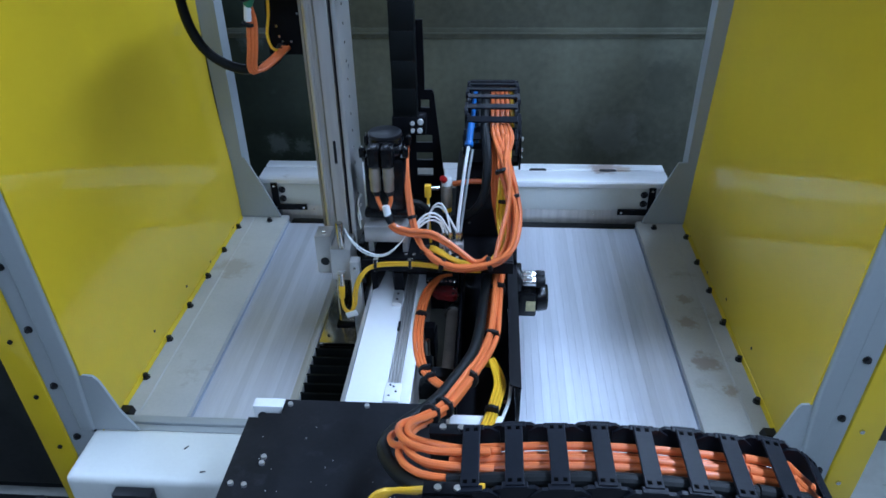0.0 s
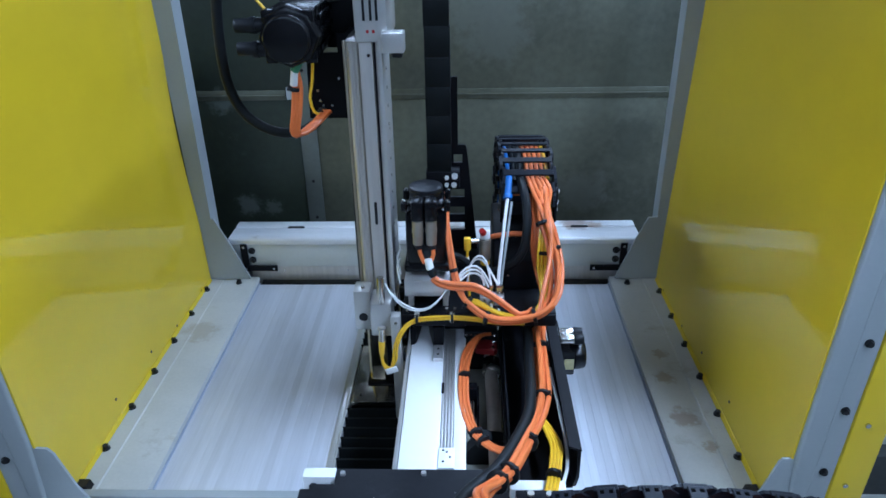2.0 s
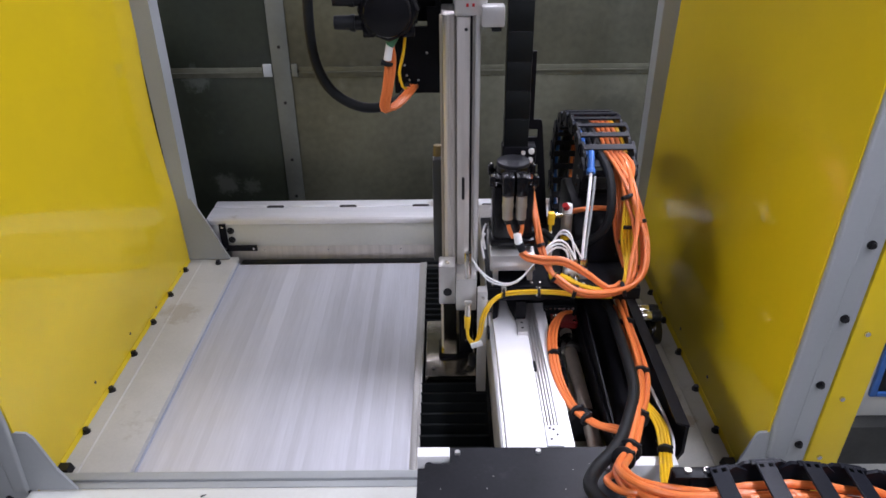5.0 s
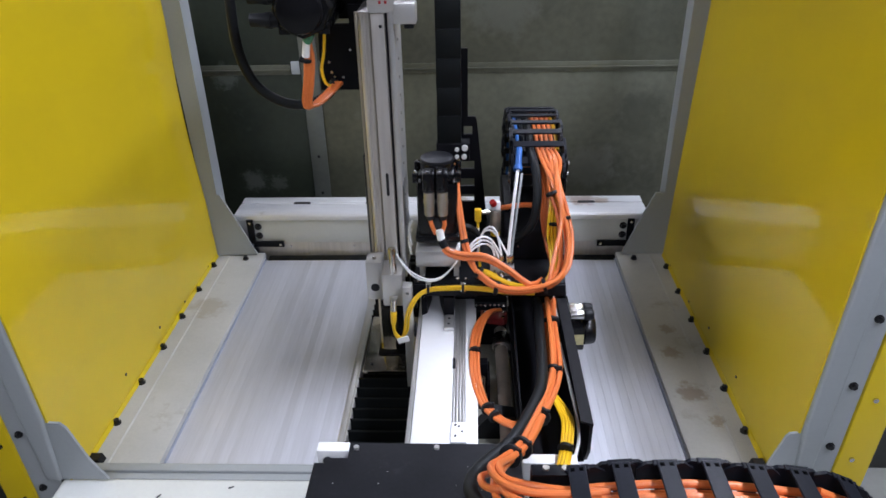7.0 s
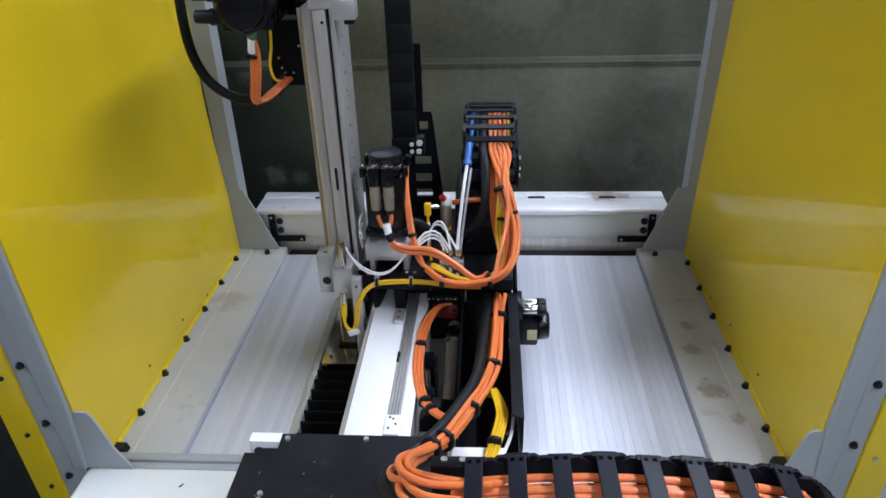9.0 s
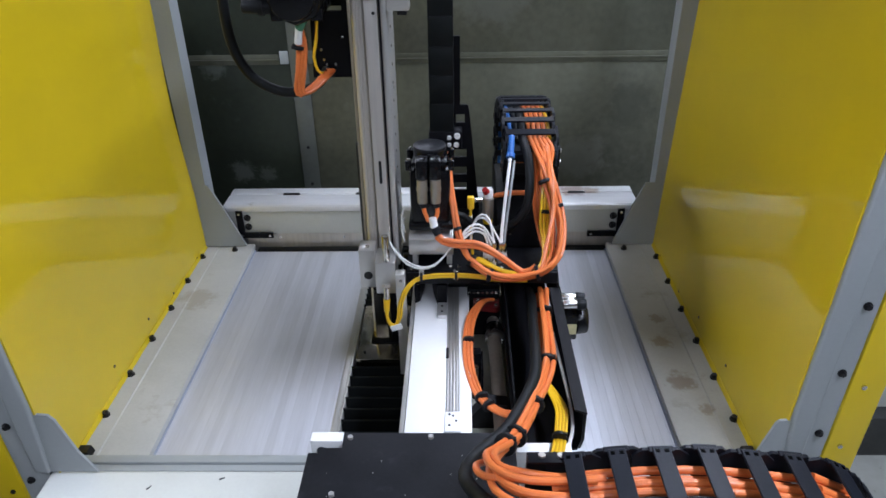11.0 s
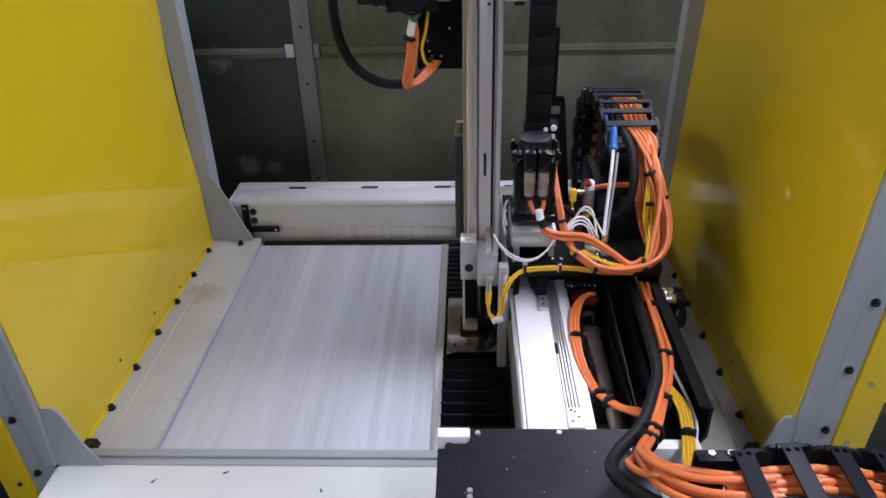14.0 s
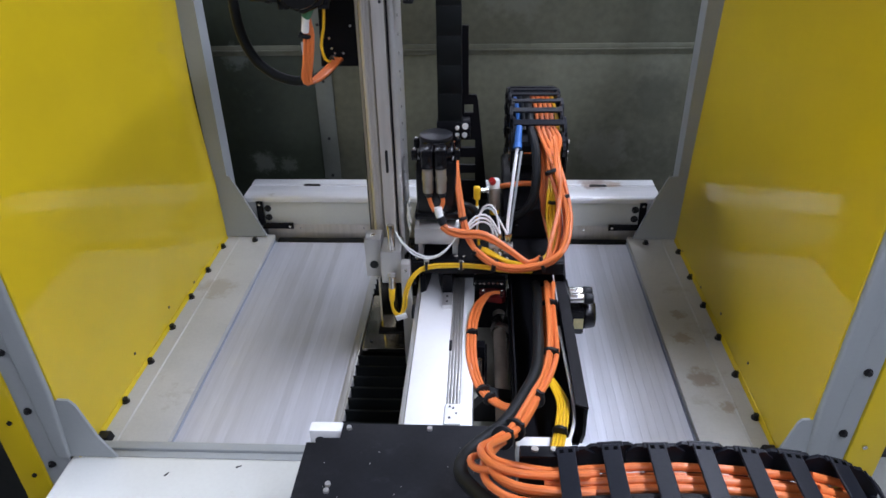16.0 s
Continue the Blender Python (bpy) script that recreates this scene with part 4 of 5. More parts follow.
part("chain_stand", slab(B(), [(1.60, 0.455), (1.70, 0.455), (1.68, 0.565), (1.585, 0.545)], 0.066, 0.070, "x"), BLACK_METAL, hs, "black side plate holding the chain end")
for x in (-0.068, 0.072):
    for y, z in ((1.604, 0.535), (1.61, 0.505), (1.625, 0.48)):
        part("screw", rod(B(), (x - 0.003, y, z), (x + 0.003, y, z), 0.005, seg=10), STEEL, hs)
part("crossbar", box(B(), -0.0615, 0.0655, 1.62, 1.66, 0.456, 0.466), BLACK_METAL, hs)

# pressure regulator and small pneumatics on the shelf
rg = thing("pressure_regulator", (-0.105, 1.516, 0.32), "small metal pressure regulator with a red and white knob", "regulator", rides="front")
part("body", rod(B(), (-0.105, 1.516, 0.398), (-0.105, 1.516, 0.452), 0.0135, seg=20, bevel=0.002), DULL_METAL, rg)
part("knob", rod(B(), (-0.105, 1.516, 0.4525), (-0.105, 1.516, 0.476), 0.0125, 0.0115, seg=20, bevel=0.004), WHITE_PLASTIC, rg, "white knob")
part("red_cap", rod(B(), (-0.109, 1.508, 0.470), (-0.114, 1.503, 0.479), 0.0085, 0.007, seg=14), RED_PLASTIC, rg, "red cap")
part("stem", rod(B(), (-0.105, 1.516, 0.3225), (-0.105, 1.516, 0.3975), 0.009, seg=14), BLACK_PLASTIC, rg)
part("ring", rod(B(), (-0.105, 1.516, 0.385), (-0.105, 1.516, 0.395), 0.0115, seg=16), YELLOW_CABLE, rg)
ye = thing("sensor_plug", (-0.147, 1.49, 0.32), "yellow angled sensor plug on its cable", "sensor plug", rides="front")
part("elbow", box(B(), -0.155, -0.139, 1.482, 1.498, 0.436, 0.467, 0.003), YELLOW_CABLE, ye)
part("nut", rod(B(), (-0.1388, 1.49, 0.458), (-0.121, 1.495, 0.456), 0.006, seg=12), STEEL, ye)
part("cable", tube(B(), [(-0.147, 1.49, 0.436), (-0.147, 1.488, 0.40), (-0.145, 1.48, 0.36), (-0.142, 1.47, 0.3225)], 0.0034, seg=8), YELLOW_CABLE, ye)
part("marker", rod(B(), (-0.147, 1.489, 0.418), (-0.147, 1.4885, 0.405), 0.0045, seg=10), WHITE_PLASTIC, ye)
vm = thing("valve_block", (-0.08, 1.43, 0.32), "silver valve block with push-in fittings", "valve block", rides="front")
part("block", box(B(), -0.118, -0.062, 1.425, 1.45, 0.3225, 0.345, 0.002), ALUMINIUM, vm)
for x in (-0.108, -0.092, -0.076, -0.070):
    part("fitting", rod(B(), (x, 1.437, 0.3452), (x, 1.437, 0.372), 0.0062, seg=12, bevel=0.001), STEEL, vm)
for x in (-0.108, -0.090):
    part("nozzle", rod(B(), (x, 1.424, 0.335), (x, 1.41, 0.335), 0.0065, seg=12), STEEL, vm)

# vertical cable sleeve and its bracket
sl = thing("cable_sleeve", (-0.21, 1.66, 0.4), "black textile cable sleeve rising from a slotted bracket", "cable sleeve", rides="shelf")
z = 0.560
random.seed(3)
while z < 1.42:
    h = 0.07
    w = random.uniform(-0.0012, 0.0012)
    b = box(B(), -0.246 + w, -0.186 + w, 1.648, 1.684, z, z + h - 0.0002, 0.0015)
    part("segment", b, BELLOWS, sl)
    part("band", box(B(), -0.2468, -0.1852, 1.6474, 1.6846, z - 0.001, z + 0.0012, 0.0005), RUBBER, sl)
    z += h
part("end_clamp", box(B(), -0.250, -0.166, 1.645, 1.69, 0.512, 0.5585, 0.003), BLACK_METAL, sl)
part("top_elbow", tube(B(), [(-0.209, 1.667, 1.40), (-0.215, 1.665, 1.50), (-0.27, 1.62, 1.53), (-0.33, 1.56, 1.45), (-0.338, 1.53, 1.09)], 0.027, seg=14), BELLOWS, sl)
bk = slab(B(), [(-0.154, 0.3225), (-0.120, 0.3225), (-0.147, 0.600), (-0.150, 0.612), (-0.154, 0.614)], 1.692, 1.700, "y")
for x0, x1, z0, z1 in ((-0.240, -0.196, 0.3225, 0.56), (-0.196, -0.154, 0.3225, 0.378), (-0.196, -0.154, 0.400, 0.423), (-0.196, -0.154, 0.445, 0.472), (-0.196, -0.154, 0.494, 0.567), (-0.196, -0.181, 0.567, 0.589), (-0.159, -0.154, 0.567, 0.589), (-0.196, -0.154, 0.589, 0.614), (-0.200, -0.170, 0.614, 0.785)):
    box(bk, x0, x1, 1.692, 1.700, z0, z1)
part("bracket", bk, BLACK_METAL, sl, "black slotted bracket")
for x, z, r in ((-0.178, 0.549, 0.0080), (-0.180, 0.526, 0.0070), (-0.198, 0.545, 0.0055), (-0.198, 0.526, 0.0055)):
    part("screw", capscrew(B(), (x, 1.6445, z), (0, -1, 0), r, 0.005), BRIGHT, sl, "bright screw")


# rear energy chain: a loop in the plane of the axis
REAR = [(1.585, 0.535), (1.63, 0.560), (1.70, 0.577), (1.78, 0.579), (1.86, 0.568), (1.95, 0.538), (2.03, 0.482), (2.072, 0.405), (2.075, 0.32), (2.04, 0.235), (1.96, 0.185), (1.86, 0.17), (1.76, 0.17), (1.62, 0.17)]
ec = thing("energy_chain", (0, 1.8, 0.3), "looped black plastic energy chain filled with orange cables", "energy chain", "energy chains", rides="chain")
line = spline([(0, y, z) for y, z in REAR], 0.002)
acc, marks = 0.0, [(line[0], (line[1] - line[0]).normalized())]
for a, c in zip(line, line[1:]):
    acc += (c - a).length
    if acc >= 0.047:
        acc = 0.0
        marks.append((c, (c - a).normalized()))


def link_mesh(kind):
    """One chain link round its own middle: x across, y along, z out of the loop."""
    b = B()
    if kind == "side":
        slab(b, [(-0.029, -0.012), (-0.020, -0.019), (0.020, -0.019), (0.029, -0.012), (0.029, 0.012), (0.020, 0.019), (-0.020, 0.019), (-0.029, 0.012)], -0.0035, 0.0035, "x")
        rod(b, (0.0035, 0.012, 0), (0.006, 0.012, 0), 0.008, seg=12)
    else:
        box(b, -0.060, 0.060, -0.0095, 0.0095, 0.0165, 0.0215, 0.001)
    me = bpy.data.meshes.new(kind)
    b.to_mesh(me)
    b.free()
    me.materials.append(CHAIN_PLASTIC)
    return me


SIDE_MESH, RUNG_MESH = link_mesh("side"), link_mesh("rung")
for i, (p, d) in enumerate(marks):
    ang = math.degrees(math.atan2(d.z, d.y))
    m = pose(p.x, p.y - 1.8, p.z - 0.3, ang, 0, 0)
    for sx, nm in ((-0.061, "side_link"), (0.061, "side_link")):
        o = new(nm, SIDE_MESH)
        o.parent = ec
        o.matrix_basis = m @ Matrix.Translation((sx + (0.0028 if i % 2 else -0.0028), 0, 0)) @ Matrix.Diagonal((-1 if sx < 0 else 1, 1, 1, 1))
    for up in (1, -1):
        o = new("crossbar", RUNG_MESH)
        o.parent = ec
        o.matrix_basis = m @ Matrix.Diagonal((1, 1, up, 1))
inner = [Vector((0, y, z)) for y, z in REAR[1:]]
for x, r, mt, lb in ((-0.047, 0.0055, BLUE_PLASTIC, "blue air hose"), (-0.033, 0.0055, RUBBER, "black hose"), (-0.018, 0.0105, RUBBER, "black hose"), (0.0, 0.0052, ORANGE, "orange cable"), (0.012, 0.0052, ORANGE, "orange cable"), (0.024, 0.0052, ORANGE, "orange cable"), (0.036, 0.0052, ORANGE, "orange cable"), (0.048, 0.005, YELLOW_CABLE, "yellow cable")):
    part("cable", tube(B(), [p + Vector((x, 0, -0.006 + 0.003 * math.sin(40 * x))) for p in inner], r, seg=8, step=0.02), mt, ec, lb)

# upper cable bundle
ub = thing("cable_bundle", (0.0, 1.45, 0.4), "orange and yellow cables looping over the shelf edge", "cable bundle", "cable bundles", rides="front")


def cable(parent, pts, r, mat, name="cable", label="", seg=10, wob=0.0, ph=0.0):
    off = (lambda u: (wob * math.sin(6 * u + ph), wob * math.cos(5 * u + ph * 1.7))) if wob else None
    return part(name, tube(B(), pts, r, seg=seg, offset=off), mat, parent, label)


def tie(parent, at, toward, r, w=0.008):
    a, d = Vector(at), Vector(toward).normalized()
    b = rod(B(), a - d * w / 2, a + d * w / 2, r, seg=16, bevel=0.001)
    o = d.orthogonal().normalized()
    box(b, a.x + o.x * r - 0.003, a.x + o.x * r + 0.003, a.y + o.y * r - 0.003, a.y + o.y * r + 0.003, a.z + o.z * r - 0.003, a.z + o.z * r + 0.003, 0.0008)
    return part("cable_tie", b, BLACK_PLASTIC, parent, "black cable tie")


for i, (dx, dy, dz) in enumerate(((0.0, 0, 0), (0.013, 0.006, 0.007), (-0.011, 0.010, -0.006), (0.004, -0.010, 0.014), (0.008, 0.016, -0.010))):
    pts = [(0.000 + 0.010 * i, 1.62, 0.560), (0.006 + 0.010 * i, 1.55, 0.557), (0.028 + dx, 1.485 + dy, 0.520), (0.046 + dx, 1.450 + dy, 0.465), (0.054 + dx, 1.415 + dy, 0.410 + dz), (0.042 + dx, 1.370 + dy, 0.366 + dz), (0.004 + dx, 1.340 + dy, 0.346 + dz), (-0.055, 1.334 + dy, 0.334 + dz), (-0.105, 1.344 + dy, 0.338 + dz), (-0.146 - dx * 0.6, 1.370 + dy, 0.360 + dz), (-0.170 - dx * 0.6, 1.405 + dy, 0.405), (-0.185 - dx * 0.4, 1.445, 0.470), (-0.193 - dx * 0.2, 1.485, 0.515), (-0.196, 1.530, 0.545), (-0.200, 1.58, 0.540)]
    cable(ub, pts[: 15 if i < 2 else 10], 0.0052, ORANGE, label="orange cable")
for i in range(2):
    e = 0.011 * i
    cable(ub, [(-0.2265 + e * 0.4, 1.394, 0.413 + e * 0.6), (-0.212, 1.388, 0.401 + e), (-0.180, 1.384, 0.394 + e), (-0.130, 1.378, 0.393 + e), (-0.080, 1.364, 0.372 + e * 0.6), (-0.030, 1.347, 0.345 + e * 0.3), (0.008 - e, 1.350, 0.350 + e), (0.020 - e, 1.375, 0.385 + e), (0.040, 1.43, 0.455), (0.040 + e, 1.475, 0.52), (0.030 + e, 1.56, 0.562)][: 7 if i else 11], 0.0056, ORANGE, label="orange cable")
for i in range(4):
    cable(ub, [(0.046, 1.60, 0.556), (0.042 - 0.004 * i, 1.53, 0.535), (0.040 - 0.007 * i, 1.475, 0.47), (0.040 - 0.008 * i, 1.455, 0.41), (0.040 - 0.006 * i, 1.42, 0.36), (0.018 - 0.004 * i, 1.378, 0.340), (-0.04, 1.356 + 0.003 * i, 0.334), (-0.085, 1.366 + 0.006 * i, 0.340 - 0.002 * i), (-0.125, 1.392 + 0.006 * i, 0.345), (-0.150, 1.42 + 0.006 * i, 0.330)], 0.0036, YELLOW_CABLE, label="yellow cable", seg=8)
for i in range(4):
    cable(ub, [(-0.004 + 0.009 * i, 1.60, 0.552), (0.002 + 0.008 * i, 1.53, 0.50), (0.006 + 0.007 * i, 1.50 - 0.004 * i, 0.43), (0.014 + 0.008 * i, 1.485 - 0.006 * i, 0.385), (0.028 + 0.008 * i, 1.45 - 0.008 * i, 0.34)], 0.0048, ORANGE, label="orange cable")
cable(ub, [(-0.018, 1.61, 0.56), (-0.012, 1.53, 0.545), (-0.010, 1.49, 0.50), (-0.016, 1.475, 0.45), (-0.034, 1.475, 0.415), (-0.06, 1.485, 0.39), (-0.09, 1.49, 0.375)], 0.0105, RUBBER, name="hose", label="thick black hose")
cable(ub, [(-0.235, 1.46, 0.43), (-0.19, 1.47, 0.43), (-0.165, 1.475, 0.425), (-0.145, 1.478, 0.405), (-0.12, 1.475, 0.39)], 0.008, RUBBER, name="hose", label="black hose")
cable(ub, [(-0.09, 1.54, 0.445), (-0.05, 1.53, 0.457), (-0.02, 1.52, 0.462), (0.01, 1.515, 0.46)], 0.0065, ORANGE, label="orange cable")
tie(ub, (0.024, 1.478, 0.510), (0.3, -0.6, -0.8), 0.0165)
tie(ub, (0.052, 1.448, 0.463), (0.2, -0.4, -0.9), 0.0125)
tie(ub, (0.030, 1.470, 0.440), (0, -0.1, -1), 0.0145)
tie(ub, (0.000, 1.340, 0.349), (-1, 0, -0.25), 0.017)
tie(ub, (-0.105, 1.346, 0.340), (-0.9, 0.3, 0.2), 0.0155, 0.009)
tie(ub, (-0.146, 1.374, 0.362), (-0.7, 0.4, 0.5), 0.014)
tie(ub, (-0.178, 1.415, 0.422), (-0.3, 0.5, 0.9), 0.010)
tie(ub, (0.026, 1.470, 0.40), (0.3, -0.3, -0.9), 0.0135)

# thin yellow sensor cable along the shelf's edge
yc = thing("sensor_cable", (-0.3, 1.36, 0.25), "thin yellow sensor cables with a plug in the clamp block", "sensor cable", rides="plug")
for i in range(2):
    e = 0.0065 * i
    cable(yc, [(-0.02, 1.352, 0.334 - e), (-0.08, 1.362, 0.329 - e), (-0.14, 1.372, 0.332 - e), (-0.20, 1.374, 0.333 - e), (-0.262, 1.374, 0.327 - e), (-0.295 + e, 1.365, 0.306), (-0.314 + e, 1.360, 0.265), (-0.320 + e, 1.358, 0.222), (-0.330, 1.357, 0.196 + e), (-0.344, 1.358, 0.212 + e), (-0.3475 + e * 0.5, 1.362, 0.245)], 0.0032, YELLOW_CABLE, seg=8, label="thin yellow cable")
part("plug", rod(B(), (-0.346, 1.363, 0.238), (-0.345, 1.368, 0.270), 0.0065, 0.008, seg=14, bevel=0.001), YELLOW_CABLE, yc, "yellow plug")
part("plug_nut", rod(B(), (-0.345, 1.368, 0.2702), (-0.344, 1.372, 0.300), 0.0072, seg=12), STEEL, yc, "metal plug nut")
part("plug_collar", rod(B(), (-0.344, 1.372, 0.3002), (-0.344, 1.374, 0.306), 0.0095, seg=12), ALUMINIUM, yc)
part("cable_label", box(B(), -0.338, -0.310, 1.350, 1.3525, 0.192, 0.207, 0.0005, Matrix.Rotation(radians(-20), 4, "Y")), WHITE_PLASTIC, yc, "small white cable label")
for x in (-0.262, -0.182):
    tie(yc, (x, 1.374, 0.3275), (1, 0, 0), 0.0105, 0.006)
    part("clip", box(B(), x - 0.006, x + 0.006, 1.374, 1.3875, 0.318, 0.338, 0.001), STEEL, yc)

# white air lines
wl = thing("air_lines", (-0.2, 1.42, 0.35), "thin white air lines looping over the shelf", "air line", rides="front")
for i in range(2):
    e = 0.008 * i
    cable(wl, [(-0.335, 1.41, 0.392), (-0.322, 1.398, 0.375 - e * 0.4), (-0.296, 1.392, 0.350 - e), (-0.262, 1.388, 0.336 - e * 0.6), (-0.232, 1.39, 0.341 - e * 0.3), (-0.207, 1.398, 0.362), (-0.190, 1.405, 0.384)], 0.0021, WHITE_PLASTIC, seg=8)
for i in range(3):
    e = 0.009 * i
    cable(wl, [(-0.182, 1.41, 0.380), (-0.160, 1.425, 0.394 + e), (-0.138, 1.435, 0.404 + e), (-0.116, 1.438, 0.394 + e), (-0.107 + e, 1.437, 0.365)], 0.0025, WHITE_PLASTIC, seg=8)
for i in range(2):
    cable(wl, [(-0.150, 1.46, 0.345), (-0.140, 1.462, 0.41), (-0.122, 1.46, 0.435 - 0.008 * i), (-0.104, 1.452, 0.425 - 0.008 * i), (-0.092 + 0.016 * i, 1.438, 0.37)], 0.0025, WHITE_PLASTIC, seg=8)
cable(wl, [(-0.076, 1.437, 0.36), (-0.074, 1.45, 0.40), (-0.068, 1.475, 0.45), (-0.060, 1.505, 0.51), (-0.053, 1.54, 0.547)], 0.0040, WHITE_PLASTIC, label="white braided air hose")
cable(wl, [(-0.070, 1.437, 0.36), (-0.064, 1.46, 0.41), (-0.054, 1.49, 0.48), (-0.044, 1.53, 0.54)], 0.0030, GREY_PAINT, label="grey hose")
part("blue_coupling", rod(B(), (-0.053, 1.541, 0.548), (-0.049, 1.575, 0.585), 0.0085, 0.0075, seg=16, bevel=0.001), BLUE_PLASTIC, wl, "blue hose coupling")
part("blue_collar", rod(B(), (-0.0535, 1.537, 0.544), (-0.0525, 1.545, 0.552), 0.0105, seg=16, bevel=0.001), BLUE_PLASTIC, wl)
part("grey_line", tube(B(), [(-0.0925, 1.41, 0.335), (-0.092, 1.40, 0.322), (-0.082, 1.398, 0.318), (-0.074, 1.404, 0.326)], 0.0034, seg=8), ALUMINIUM, wl)
part("cable_label", box(B(), -0.212, -0.190, 1.384, 1.3865, 0.405, 0.414, 0.0005, Matrix.Rotation(radians(20), 4, "Y")), WHITE_PLASTIC, wl)
for x, z in ((-0.300, 0.43), (-0.302, 0.405)):
    cable(wl, [(x, 1.47, z + 0.02), (x - 0.008, 1.462, z), (x - 0.002, 1.456, z - 0.04)], 0.0026, WHITE_PLASTIC, seg=8)

# lower bundle in the tray, out to the front chain
lb = thing("cable_bundle", (-0.05, 1.1, 0.27), "orange cable bundle with black ties and a thick black hose", "cable bundle", "cable bundles", rides=True)
OR = [(0.022, 1.46, 0.235), (0.018, 1.38, 0.245), (0.014, 1.28, 0.252), (0.004, 1.168, 0.255), (-0.014, 1.09, 0.260), (-0.036, 1.023, 0.272), (-0.078, 0.920, 0.292), (-0.112, 0.855, 0.322), (-0.128, 0.790, 0.368), (-0.120, 0.735, 0.402), (-0.090, 0.702, 0.424), (-0.05, 0.686, 0.433), (0.01, 0.682, 0.436)]
for i, (a, c) in enumerate(((-0.013, 0.0), (0.002, 0.006), (0.010, -0.007), (-0.004, 0.015), (0.019, 0.003), (-0.018, -0.010))):
    side = Vector((0.7, 0.5, 0))
    pts = []
    for j, p in enumerate(OR):
        w = 1 + 0.25 * math.sin(j * 1.7 + i * 2.1)
        q = Vector(p) + side * a * w + Vector((0, 0, c * w))
        if j >= 8:
            f = min((j - 7) / 3, 1)
            q.y += (i * 0.0115 - 0.042 - side.y * a * w) * f
            q.x -= 0.006 * (i - 2) * (1 - f)
            q.z += 0.004 * math.sin(i * 2.0)
        pts.append(q)
    cable(lb, pts, 0.0057, ORANGE, label="orange power cable")
cable(lb, [(-0.004, 1.47, 0.235), (-0.005, 1.40, 0.25), (-0.012, 1.30, 0.264), (-0.018, 1.18, 0.272), (-0.030, 1.087, 0.282), (-0.068, 0.985, 0.292), (-0.100, 0.925, 0.296), (-0.150, 0.862, 0.303), (-0.166, 0.815, 0.316), (-0.158, 0.755, 0.348), (-0.120, 0.680, 0.388), (-0.07, 0.634, 0.420), (0.01, 0.628, 0.428)], 0.0115, RUBBER, name="hose", label="thick black hose", seg=14)
for i in range(4):
    e = 0.0062 * (i - 1.5)
    cable(lb, [(0.004 + e * 0.6, 1.20, 0.150), (0.008 + e * 0.6, 1.18, 0.185 + abs(e) * 0.4), (0.026 + e, 1.09, 0.207), (0.018 + e, 1.02, 0.220), (0.004 + e, 0.955, 0.228 - abs(e) * 0.3), (-0.012 + e, 0.90, 0.245), (-0.03 + e, 0.83, 0.30), (-0.035, 0.77, 0.40)], 0.0033, YELLOW_CABLE, seg=8, label="yellow signal cable")
cable(lb, [(0.05, 1.40, 0.16), (0.052, 1.25, 0.17), (0.050, 1.12, 0.19), (0.044, 1.04, 0.20), (0.030, 0.99, 0.20)], 0.0035, WHITE_PLASTIC, seg=8, label="pale thin cable")
for i in range(4):
    cable(lb, [(0.0, 0.622 - 0.002 * i, 0.445), (-0.05, 0.620, 0.442 - 0.004 * i), (-0.10, 0.632 + 0.004 * i, 0.420 - 0.006 * i), (-0.138 - 0.005 * i, 0.655, 0.382), (-0.162 - 0.006 * i, 0.640, 0.340), (-0.172 - 0.007 * i, 0.585, 0.30), (-0.17, 0.52, 0.27)], 0.0045, YELLOW_CABLE, seg=8, label="yellow signal cable")
part("cable_label", box(B(), -0.162, -0.146, 0.632, 0.634, 0.345, 0.385, 0.0005, Matrix.Rotation(radians(-25), 4, "Y")), WHITE_PLASTIC, lb, "white paper cable label")
for i in range(3):
    e = 0.0078 * i - 0.011
    cable(lb, [(-0.092, 1.438, 0.232), (-0.118 - e * 0.4, 1.425, 0.236), (-0.146 - e, 1.380, 0.230), (-0.158 - e, 1.313, 0.222), (-0.158 - e, 1.213, 0.214 + e * 0.3), (-0.140 - e, 1.124, 0.212 + e * 0.3), (-0.106 - e, 1.070, 0.216), (-0.070, 1.028 - e, 0.236), (-0.046, 0.99, 0.262)], 0.0043, ORANGE, label="orange cable")
for at, d, r in (((0.006, 1.172, 0.256), (0.1, 1, 0), 0.0195), ((-0.036, 1.023, 0.272), (0.4, 1, -0.15), 0.0205), ((-0.078, 0.920, 0.293), (0.5, 0.9, -0.25), 0.021), ((-0.098, 0.885, 0.308), (0.5, 0.8, -0.4), 0.0205), ((-0.155, 1.289, 0.2195), (0.05, 1, 0), 0.0135), ((-0.131, 1.11, 0.2125), (-0.4, 1, 0), 0.014), ((-0.118, 1.085, 0.214), (-0.6, 0.8, 0), 0.0138), ((0.010, 0.985, 0.226), (0.2, 1, 0), 0.0145), ((0.020, 1.36, 0.247), (0, 1, 0), 0.020)):
    tie(lb, at, d, r)

